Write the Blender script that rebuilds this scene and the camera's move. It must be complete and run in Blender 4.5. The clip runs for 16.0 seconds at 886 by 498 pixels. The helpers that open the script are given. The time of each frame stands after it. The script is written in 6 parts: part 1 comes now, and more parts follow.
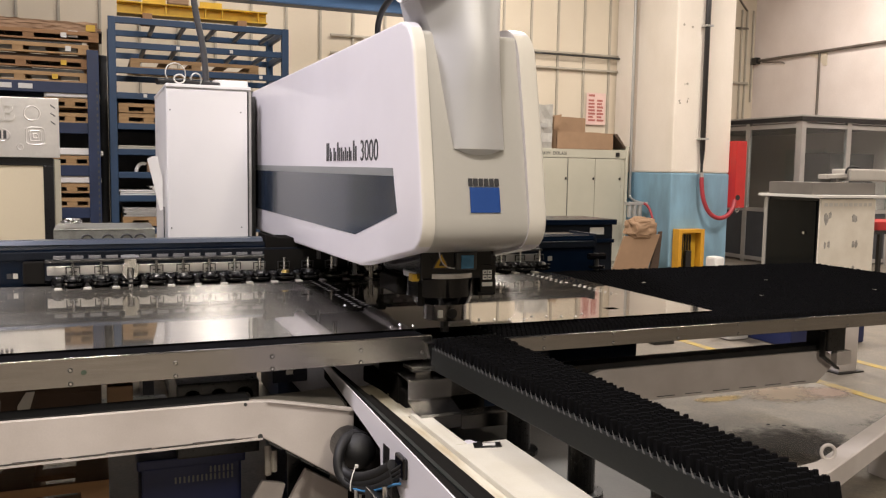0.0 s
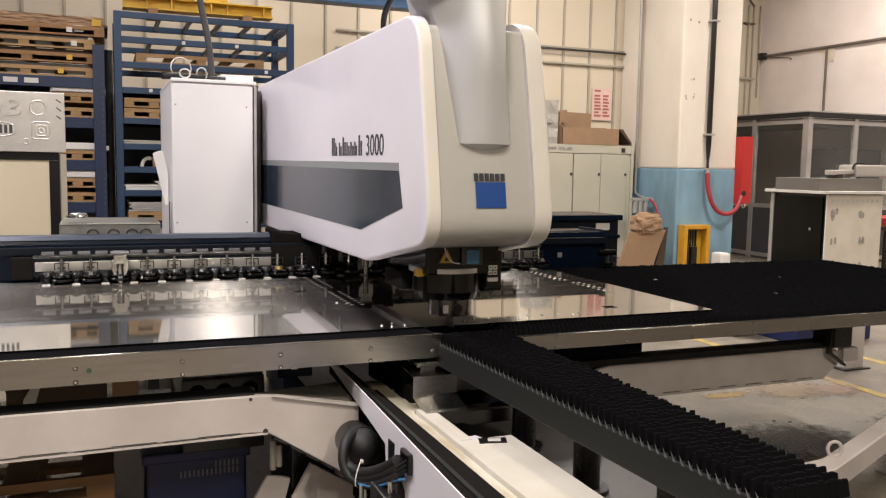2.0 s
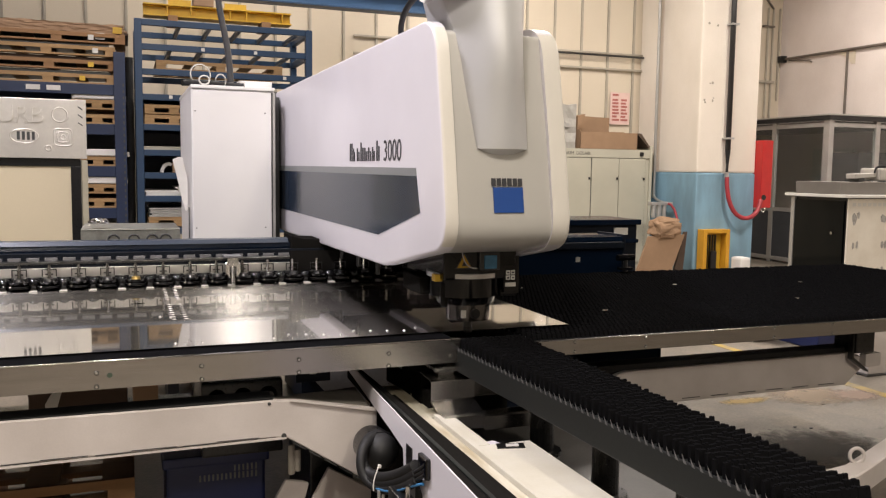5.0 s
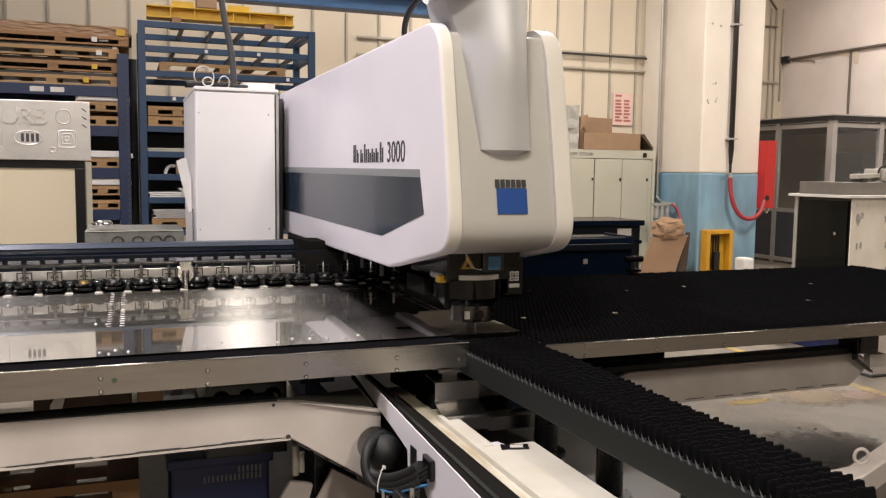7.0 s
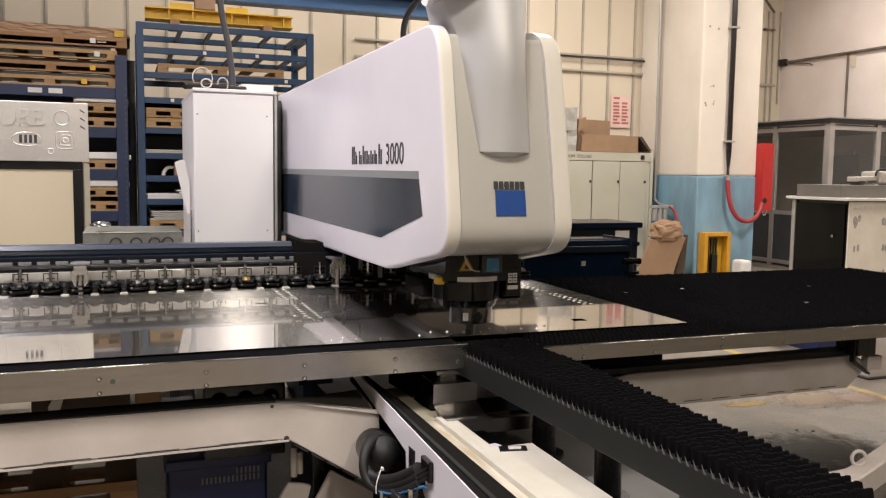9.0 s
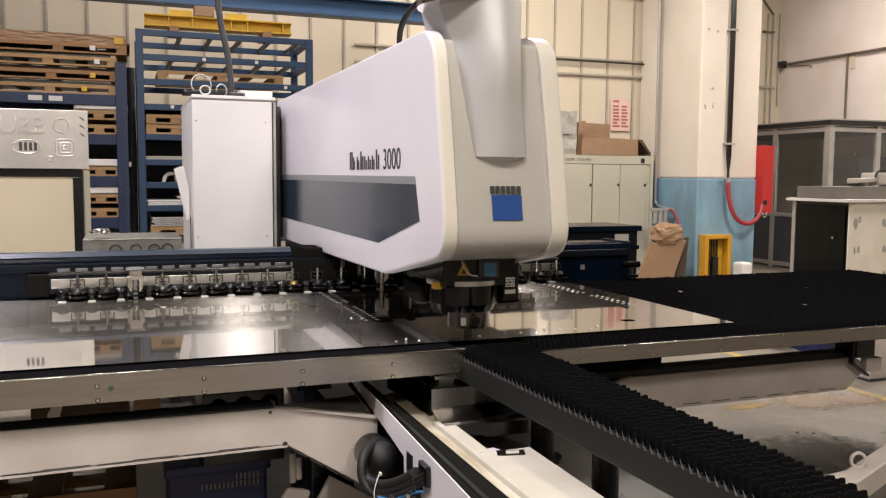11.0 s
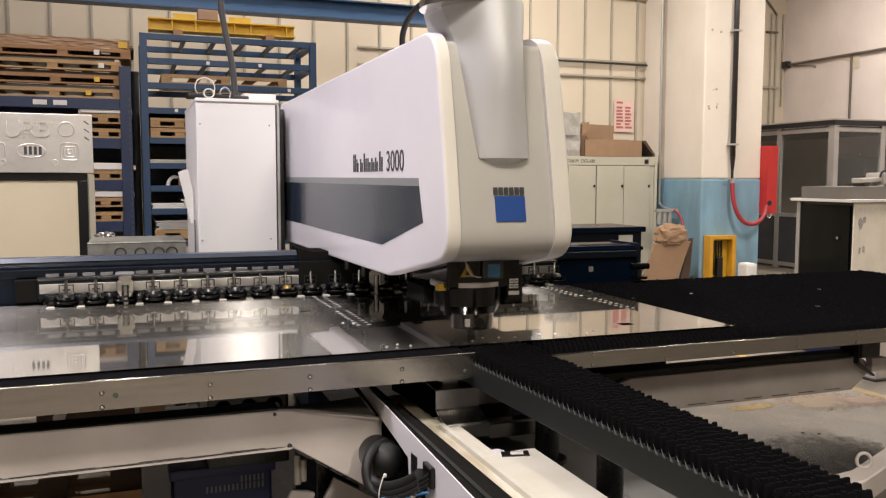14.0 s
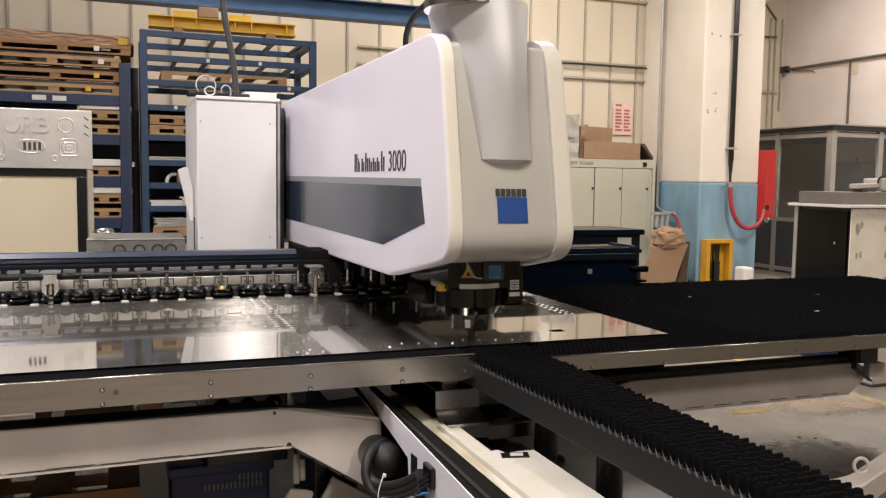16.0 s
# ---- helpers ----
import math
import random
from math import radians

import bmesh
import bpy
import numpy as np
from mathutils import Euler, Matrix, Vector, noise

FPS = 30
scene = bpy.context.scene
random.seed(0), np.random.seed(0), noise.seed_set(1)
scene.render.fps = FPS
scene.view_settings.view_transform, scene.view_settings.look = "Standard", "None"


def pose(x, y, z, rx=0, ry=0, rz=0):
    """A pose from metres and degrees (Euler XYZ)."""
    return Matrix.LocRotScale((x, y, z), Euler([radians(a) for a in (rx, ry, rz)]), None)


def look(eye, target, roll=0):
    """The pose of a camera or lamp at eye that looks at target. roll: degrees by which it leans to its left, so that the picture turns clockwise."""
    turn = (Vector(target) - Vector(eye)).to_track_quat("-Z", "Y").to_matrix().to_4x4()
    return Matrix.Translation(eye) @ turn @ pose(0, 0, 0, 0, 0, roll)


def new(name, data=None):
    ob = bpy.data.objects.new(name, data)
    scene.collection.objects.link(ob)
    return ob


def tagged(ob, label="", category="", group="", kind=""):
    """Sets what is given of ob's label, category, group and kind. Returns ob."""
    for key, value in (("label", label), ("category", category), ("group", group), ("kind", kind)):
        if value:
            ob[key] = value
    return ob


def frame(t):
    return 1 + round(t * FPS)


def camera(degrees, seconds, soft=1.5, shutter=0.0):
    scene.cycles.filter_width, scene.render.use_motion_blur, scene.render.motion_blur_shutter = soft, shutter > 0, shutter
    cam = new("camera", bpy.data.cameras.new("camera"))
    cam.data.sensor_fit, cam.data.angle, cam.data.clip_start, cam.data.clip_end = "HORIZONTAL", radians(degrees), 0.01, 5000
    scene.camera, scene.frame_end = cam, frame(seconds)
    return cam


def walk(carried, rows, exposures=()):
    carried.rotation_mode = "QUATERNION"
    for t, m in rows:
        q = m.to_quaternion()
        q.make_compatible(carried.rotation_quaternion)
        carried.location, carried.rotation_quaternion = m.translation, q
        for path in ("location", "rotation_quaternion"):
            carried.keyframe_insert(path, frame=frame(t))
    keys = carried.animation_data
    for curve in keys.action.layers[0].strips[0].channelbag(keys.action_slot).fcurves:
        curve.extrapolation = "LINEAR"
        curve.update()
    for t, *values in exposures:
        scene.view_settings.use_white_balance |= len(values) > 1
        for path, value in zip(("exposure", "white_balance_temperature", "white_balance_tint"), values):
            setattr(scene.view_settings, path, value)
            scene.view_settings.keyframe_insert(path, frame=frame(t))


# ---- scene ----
cam = camera(55.75, 16.0, 1.25)
PATH = [
    (0, (-1.264, -3.041, 1.569), (-0.506, -1.2, 1.382), 0.9),
    (0.5, (-1.263, -3.04, 1.57), (-0.507, -1.198, 1.381), 1.0),
    (1, (-1.265, -3.04, 1.569), (-0.511, -1.197, 1.379), 1.0),
    (1.5, (-1.264, -3.037, 1.57), (-0.512, -1.194, 1.376), 1.1),
    (2, (-1.263, -3.033, 1.567), (-0.516, -1.188, 1.369), 1.0),
    (2.5, (-1.264, -3.029, 1.567), (-0.523, -1.182, 1.368), 1.0),
    (3, (-1.262, -3.03, 1.566), (-0.528, -1.18, 1.369), 0.9),
    (3.5, (-1.26, -3.032, 1.565), (-0.533, -1.179, 1.369), 0.9),
    (4, (-1.259, -3.033, 1.568), (-0.542, -1.176, 1.375), 0.8),
    (6.5, (-1.271, -3.039, 1.568), (-0.569, -1.176, 1.383), 0.8),
    (7, (-1.267, -3.037, 1.569), (-0.566, -1.173, 1.384), 0.7),
    (7.5, (-1.268, -3.04, 1.567), (-0.568, -1.175, 1.384), 0.7),
    (8, (-1.269, -3.038, 1.568), (-0.568, -1.174, 1.384), 0.8),
    (8.5, (-1.269, -3.04, 1.57), (-0.567, -1.176, 1.386), 0.8),
    (9, (-1.271, -3.039, 1.568), (-0.565, -1.177, 1.388), 0.8),
    (11.5, (-1.256, -3.055, 1.572), (-0.556, -1.189, 1.402), 0.3),
    (12, (-1.258, -3.057, 1.571), (-0.56, -1.191, 1.401), 0.2),
    (12.5, (-1.26, -3.058, 1.571), (-0.562, -1.191, 1.401), 0.1),
    (13, (-1.261, -3.052, 1.57), (-0.565, -1.185, 1.399), 0.2),
    (13.5, (-1.259, -3.053, 1.571), (-0.565, -1.185, 1.401), 0.2),
    (14, (-1.256, -3.055, 1.569), (-0.563, -1.186, 1.404), 0.1),
    (14.5, (-1.259, -3.056, 1.571), (-0.566, -1.187, 1.409), 0.2),
    (15, (-1.266, -3.052, 1.571), (-0.57, -1.184, 1.408), 0.4),
    (15.5, (-1.269, -3.049, 1.57), (-0.572, -1.182, 1.406), 0.6),
    (16, (-1.274, -3.05, 1.57), (-0.573, -1.184, 1.406), 0.8),
]
walk(cam, [(t, look(eye, target, roll)) for t, eye, target, roll in PATH])

# ---- light ----
world = bpy.data.worlds.new("hall_air")
scene.world = world
world.use_nodes = True
world.node_tree.nodes["Background"].inputs[0].default_value = (0.9, 0.93, 1.0, 1)
world.node_tree.nodes["Background"].inputs[1].default_value = 0.065
scene.view_settings.exposure = -0.25

COOL, WARM, MID = (0.97, 0.91, 1.0), (1.0, 0.89, 0.74), (1.0, 0.91, 0.83)
# lamps are all out of view, added and tinted to fit the hall's brightness
LAMPS = [(-2.8, -3.8, 430, MID), (1.1, -3.8, 160, WARM), (-3.2, 1.0, 450, COOL), (7.8, 3.4, 450, MID), (0.08, 6.0, 190, MID), (4.0, 6.3, 410, MID), (8.6, -1.5, 150, WARM), (10.2, 8.0, 240, MID), (0.2, 1.5, 80, MID), (-0.5, -9.5, 600, WARM)]
LAMP_Z = 6.3
for lx, ly, power, tint in LAMPS:
    lamp = bpy.data.lights.new("hall_lamp", "AREA")
    lamp.shape, lamp.size, lamp.size_y = "RECTANGLE", 0.34, 1.5
    lamp.energy, lamp.color = power, tint
    ob = new("hall_lamp", lamp)
    ob.location = (lx, ly, LAMP_Z - 0.1)
    if ly == 1.5:
        ob.rotation_euler.z = radians(90)

# ---- materials ----


def mat(name, color, rough=0.5, metal=0.0, vary=0.12, scale=6.0, fine=90.0, bump=0.05, spec=0.5, stretch=(1, 1, 1), second=None, amount=0.5, emit=0.0, coat=0.0):
    m = bpy.data.materials.new(name)
    m.use_nodes = True
    nt = m.node_tree
    n, l = nt.nodes, nt.links
    b = n["Principled BSDF"]
    b.inputs["Metallic"].default_value = metal
    b.inputs["Specular IOR Level"].default_value = spec
    b.inputs["Coat Weight"].default_value = coat
    co = n.new("ShaderNodeTexCoord")
    mp = n.new("ShaderNodeMapping")
    mp.inputs["Scale"].default_value = stretch
    l.new(co.outputs["Object"], mp.inputs["Vector"])
    big = n.new("ShaderNodeTexNoise")
    big.inputs["Scale"].default_value = scale
    big.inputs["Detail"].default_value = 6
    small = n.new("ShaderNodeTexNoise")
    small.inputs["Scale"].default_value = fine
    small.inputs["Detail"].default_value = 4
    for t in (big, small):
        l.new(mp.outputs[0], t.inputs["Vector"])
    ramp = n.new("ShaderNodeMapRange")
    ramp.inputs["From Min"].default_value, ramp.inputs["From Max"].default_value = 0.35, 0.68
    l.new(big.outputs["Fac"], ramp.inputs["Value"])
    mix = n.new("ShaderNodeMix")
    mix.data_type = "RGBA"
    dark = second or tuple(c * (1 - vary) for c in color)
    mix.inputs["A"].default_value = (*color, 1)
    mix.inputs["B"].default_value = (*dark, 1)
    k = n.new("ShaderNodeMath")
    k.operation = "MULTIPLY"
    k.inputs[1].default_value = amount if second else 1.0
    l.new(ramp.outputs[0], k.inputs[0])
    l.new(k.outputs[0], mix.inputs["Factor"])
    hue = n.new("ShaderNodeMix")
    hue.data_type = "RGBA"
    hue.blend_type = "MULTIPLY"
    hue.inputs["Factor"].default_value = vary
    l.new(mix.outputs["Result"], hue.inputs["A"])
    l.new(small.outputs["Fac"], hue.inputs["B"])
    l.new(hue.outputs["Result"], b.inputs["Base Color"])
    r = n.new("ShaderNodeMapRange")
    r.inputs["To Min"].default_value, r.inputs["To Max"].default_value = max(0.02, rough * 0.85), min(1.0, rough * 1.2)
    l.new(small.outputs["Fac"], r.inputs["Value"])
    l.new(r.outputs[0], b.inputs["Roughness"])
    if bump:
        bp = n.new("ShaderNodeBump")
        bp.inputs["Strength"].default_value = bump
        bp.inputs["Distance"].default_value = 0.01
        l.new(small.outputs["Fac"], bp.inputs["Height"])
        l.new(bp.outputs[0], b.inputs["Normal"])
    if emit:
        b.inputs["Emission Color"].default_value = (*color, 1)
        b.inputs["Emission Strength"].default_value = emit
    return m


WHITE = mat("white_machine_paint", (0.74, 0.715, 0.755), 0.38, vary=0.05, scale=2.5, fine=240, bump=0.03, coat=0.15)
WHITE_LIT = mat("white_paint_warm_lit", (0.70, 0.665, 0.605), 0.4, vary=0.05, scale=3, fine=240, bump=0.03)
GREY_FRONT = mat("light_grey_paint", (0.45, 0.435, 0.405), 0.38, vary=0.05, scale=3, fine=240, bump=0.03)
SILVER = mat("silver_paint", (0.62, 0.62, 0.63), 0.48, metal=0.35, vary=0.06, scale=3, fine=420, bump=0.03)
BAND = mat("slate_grey_gloss", (0.019, 0.030, 0.052), 0.12, vary=0.04, scale=2, fine=12, bump=0.0, spec=0.2)
BANDTOP = mat("mid_grey_stripe", (0.22, 0.23, 0.235), 0.35, vary=0.05)
INK = mat("dark_lettering", (0.03, 0.03, 0.035), 0.5, vary=0.05)
LOGOBLUE = mat("logo_blue", (0.012, 0.06, 0.26), 0.4, vary=0.04)
BLACK = mat("black_steel", (0.009, 0.009, 0.010), 0.28, vary=0.3, scale=8, fine=120)
BLACKPLASTIC = mat("black_plastic", (0.004, 0.004, 0.005), 0.13, vary=0.3, scale=14, fine=60, bump=0.01)
RUBBER = mat("black_rubber_hose", (0.004, 0.004, 0.005), 0.6, vary=0.3, scale=20, fine=200)
NAVY = mat("navy_blue_steel", (0.0035, 0.009, 0.022), 0.2, vary=0.2, scale=4, fine=140, spec=0.15)
NAVYDULL = mat("dull_navy_steel", (0.003, 0.006, 0.013), 0.5, vary=0.2, scale=4, fine=140, spec=0.2)
NAVYGLOSS = mat("glossy_navy_paint", (0.014, 0.026, 0.05), 0.34, vary=0.1, scale=4, fine=140, bump=0.0, coat=0.1)
STEEL = mat("brushed_stainless_steel", (0.45, 0.43, 0.41), 0.24, metal=1.0, vary=0.12, scale=5, fine=60, bump=0.02, stretch=(1, 14, 14))
CHROME = mat("bright_metal", (0.7, 0.69, 0.66), 0.18, metal=1.0, vary=0.08, fine=30, bump=0.0)
DARKMETAL = mat("dark_oiled_metal", (0.10, 0.10, 0.10), 0.3, metal=0.9, vary=0.3, scale=20)
FRAMEWHITE = mat("scuffed_white_frame_paint", (0.63, 0.58, 0.56), 0.42, vary=0.1, scale=4, fine=160, second=(0.42, 0.375, 0.35), amount=0.5)
CABWHITE = mat("white_cabinet_paint", (0.82, 0.805, 0.80), 0.42, vary=0.05, scale=2, fine=260, bump=0.05)
SEAM = mat("dark_seam", (0.05, 0.05, 0.05), 0.6)
WALLCREAM = mat("cream_wall_paint", (0.60, 0.525, 0.415), 0.75, vary=0.08, scale=0.9, fine=40, bump=0.08, second=(0.54, 0.46, 0.35), amount=0.5)
WALLWHITE = mat("grubby_white_plaster", (0.78, 0.705, 0.665), 0.8, vary=0.1, scale=0.8, fine=30, bump=0.12, second=(0.58, 0.50, 0.455), amount=0.6)
PLASTER = mat("pale_column_plaster", (0.78, 0.71, 0.625), 0.75, vary=0.08, scale=1.3, fine=40, bump=0.1, second=(0.62, 0.55, 0.455), amount=0.45, stretch=(1.2, 1.2, 0.8))
DIMWALL = mat("dim_grey_wall", (0.22, 0.205, 0.185), 0.8, vary=0.1, scale=0.8, fine=30, bump=0.1)
RIB = mat("wall_rib_paint", (0.40, 0.36, 0.29), 0.6, vary=0.15)
SKYBLUE = mat("light_blue_wall_paint", (0.22, 0.38, 0.50), 0.6, vary=0.12, scale=2, fine=60, second=(0.15, 0.245, 0.30), amount=0.8, bump=0.06, stretch=(2, 2, 0.6))
CEILING = mat("grey_ceiling", (0.24, 0.23, 0.22), 0.8)
RACKBLUE = mat("rack_blue_paint", (0.011, 0.041, 0.10), 0.45, vary=0.2, scale=5, fine=120, second=(0.013, 0.036, 0.075), amount=0.6)
RACKDARK = mat("rack_dark_blue_paint", (0.008, 0.021, 0.068), 0.45, vary=0.2, scale=5, fine=120)
WOOD = mat("pallet_wood", (0.33, 0.18, 0.08), 0.8, vary=0.25, scale=4, fine=70, bump=0.25, stretch=(1, 8, 8), second=(0.27, 0.15, 0.07), amount=0.8)
WOODLIGHT = mat("fresh_pallet_wood", (0.45, 0.28, 0.13), 0.8, vary=0.25, scale=4, fine=70, bump=0.2, stretch=(1, 8, 8))
CARD = mat("brown_cardboard", (0.31, 0.195, 0.115), 0.85, vary=0.12, scale=5, fine=110, bump=0.08)
CARDDARK = mat("dark_cardboard", (0.08, 0.05, 0.033), 0.85, vary=0.2, scale=5, fine=110, bump=0.08)
PAPER = mat("white_paper", (0.72, 0.70, 0.67), 0.8, vary=0.06)
GLOSSBLACK = mat("gloss_black_panel", (0.004, 0.005, 0.005), 0.08, vary=0.2, bump=0.0, spec=0.2)
WARMGREY = mat("warm_grey_enamel", (0.42, 0.39, 0.35), 0.45, vary=0.1)
YELLOW = mat("yellow_paint", (0.62, 0.38, 0.025), 0.5, vary=0.15, scale=9)
AMBER = mat("orange_yellow_box", (0.60, 0.30, 0.02), 0.5, vary=0.12, scale=9)
RED = mat("red_enamel", (0.48, 0.02, 0.018), 0.4, vary=0.12)
REDHOSE = mat("red_hose", (0.34, 0.03, 0.04), 0.45, vary=0.15)
BEIGE = mat("beige_board", (0.60, 0.52, 0.36), 0.6, vary=0.06, scale=2)
GREYGREEN = mat("grey_green_cabinet", (0.44, 0.42, 0.34), 0.5, vary=0.08, scale=2)
ALU = mat("aluminium_frame", (0.50, 0.49, 0.47), 0.4, metal=0.6, vary=0.1)
GREYBOARD = mat("dark_grey_board", (0.06, 0.065, 0.075), 0.5, vary=0.15)
CRATEBLUE = mat("blue_crate_plastic", (0.012, 0.022, 0.10), 0.4, vary=0.15)
SCREEN = mat("blue_label", (0.10, 0.32, 0.55), 0.25, vary=0.2, scale=40)
FLOORYELLOW = mat("worn_yellow_floor_paint", (0.52, 0.36, 0.06), 0.6, vary=0.3, scale=7, fine=60, second=(0.30, 0.25, 0.17), amount=0.9)
GALV = mat("galvanised_sheet", (0.84, 0.81, 0.76), 0.3, metal=0.75, vary=0.1, scale=7, fine=60, bump=0.02)
PINK = mat("pink_notice_paper", (0.70, 0.50, 0.45), 0.8, vary=0.08)
PRINTRED = mat("faded_red_print", (0.42, 0.14, 0.12), 0.8, vary=0.15)
OFFWHITE = mat("offwhite_label", (0.62, 0.60, 0.56), 0.6, vary=0.08)
LAMPGLOW = mat("lamp_glow", (1.0, 0.92, 0.82), 0.4, emit=6.0)


def glass(name, tint, rough=0.03):
    m = bpy.data.materials.new(name)
    m.use_nodes = True
    n, l = m.node_tree.nodes, m.node_tree.links
    b = n["Principled BSDF"]
    b.inputs["Base Color"].default_value = (*tint, 1)
    b.inputs["Roughness"].default_value = rough
    b.inputs["Transmission Weight"].default_value = 1.0
    b.inputs["IOR"].default_value = 1.45
    return m


def satin_sheet(name):
    """Rolled steel: a clear mirror lobe over a broad satin one."""
    m = bpy.data.materials.new(name)
    m.use_nodes = True
    n, l = m.node_tree.nodes, m.node_tree.links
    sharp = n["Principled BSDF"]
    wide = n.new("ShaderNodeBsdfPrincipled")
    mix = n.new("ShaderNodeMixShader")
    co = n.new("ShaderNodeTexCoord")
    mp = n.new("ShaderNodeMapping")
    mp.inputs["Scale"].default_value = (60, 1.5, 1)
    l.new(co.outputs["Object"], mp.inputs["Vector"])
    grain = n.new("ShaderNodeTexNoise")
    grain.inputs["Scale"].default_value, grain.inputs["Detail"].default_value = 4.0, 5
    l.new(mp.outputs[0], grain.inputs["Vector"])
    cloud = n.new("ShaderNodeTexNoise")
    cloud.inputs["Scale"].default_value, cloud.inputs["Detail"].default_value = 3.0, 6
    l.new(co.outputs["Object"], cloud.inputs["Vector"])
    for b, r0, r1 in ((sharp, 0.025, 0.05), (wide, 0.29, 0.33)):
        b.inputs["Base Color"].default_value = (0.57, 0.55, 0.525, 1)
        b.inputs["Metallic"].default_value = 1.0
        r = n.new("ShaderNodeMapRange")
        r.inputs["From Min"].default_value, r.inputs["From Max"].default_value = 0.3, 0.7
        r.inputs["To Min"].default_value, r.inputs["To Max"].default_value = r0, r1
        l.new(cloud.outputs["Fac"], r.inputs["Value"])
        l.new(r.outputs[0], b.inputs["Roughness"])
    way = n.new("ShaderNodeCombineXYZ")
    way.inputs[1].default_value = 1.0
    wide.inputs["Anisotropic"].default_value = 1.0
    l.new(way.outputs[0], wide.inputs["Tangent"])
    bp = n.new("ShaderNodeBump")
    bp.inputs["Strength"].default_value, bp.inputs["Distance"].default_value = 0.02, 0.002
    l.new(grain.outputs["Fac"], bp.inputs["Height"])
    l.new(bp.outputs[0], wide.inputs["Normal"])
    k = n.new("ShaderNodeMapRange")
    k.inputs["From Min"].default_value, k.inputs["From Max"].default_value = 0.3, 0.7
    k.inputs["To Min"].default_value, k.inputs["To Max"].default_value = 0.20, 0.26
    l.new(cloud.outputs["Fac"], k.inputs["Value"])
    l.new(k.outputs[0], mix.inputs[0])
    l.new(sharp.outputs[0], mix.inputs[1])
    l.new(wide.outputs[0], mix.inputs[2])
    l.new(mix.outputs[0], n["Material Output"].inputs["Surface"])
    return m


def matte(name, color):
    m = bpy.data.materials.new(name)
    m.use_nodes = True
    n, l = m.node_tree.nodes, m.node_tree.links
    d = n.new("ShaderNodeBsdfDiffuse")
    t = n.new("ShaderNodeTexNoise")
    t.inputs["Scale"].default_value = 60
    c = n.new("ShaderNodeMix")
    c.data_type = "RGBA"
    c.inputs["A"].default_value = (*color, 1)
    c.inputs["B"].default_value = (*(v * 2.2 for v in color), 1)
    l.new(t.outputs["Fac"], c.inputs["Factor"])
    l.new(c.outputs["Result"], d.inputs["Color"])
    l.new(d.outputs[0], n["Material Output"].inputs["Surface"])
    return m


def stain_or_shade(name, color, x, y, rx, ry):
    """A ragged patch, for worn stains and painted shade, that thins out towards its rim."""
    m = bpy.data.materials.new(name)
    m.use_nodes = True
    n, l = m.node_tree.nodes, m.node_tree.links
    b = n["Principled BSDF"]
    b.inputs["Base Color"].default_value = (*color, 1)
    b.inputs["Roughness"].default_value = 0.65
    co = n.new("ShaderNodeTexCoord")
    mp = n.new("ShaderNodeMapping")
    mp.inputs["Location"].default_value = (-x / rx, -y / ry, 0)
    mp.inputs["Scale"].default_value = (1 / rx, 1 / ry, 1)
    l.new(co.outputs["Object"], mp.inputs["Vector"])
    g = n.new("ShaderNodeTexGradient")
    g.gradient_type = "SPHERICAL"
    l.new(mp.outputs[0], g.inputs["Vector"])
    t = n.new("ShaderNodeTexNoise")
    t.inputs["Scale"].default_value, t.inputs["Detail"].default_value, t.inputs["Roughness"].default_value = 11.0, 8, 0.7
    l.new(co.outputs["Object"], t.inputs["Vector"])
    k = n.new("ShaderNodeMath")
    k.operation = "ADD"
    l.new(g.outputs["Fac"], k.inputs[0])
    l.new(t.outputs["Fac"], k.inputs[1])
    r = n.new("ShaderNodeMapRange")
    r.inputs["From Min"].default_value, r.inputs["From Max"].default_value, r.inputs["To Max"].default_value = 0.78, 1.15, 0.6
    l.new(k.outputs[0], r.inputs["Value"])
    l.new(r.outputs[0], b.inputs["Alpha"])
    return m


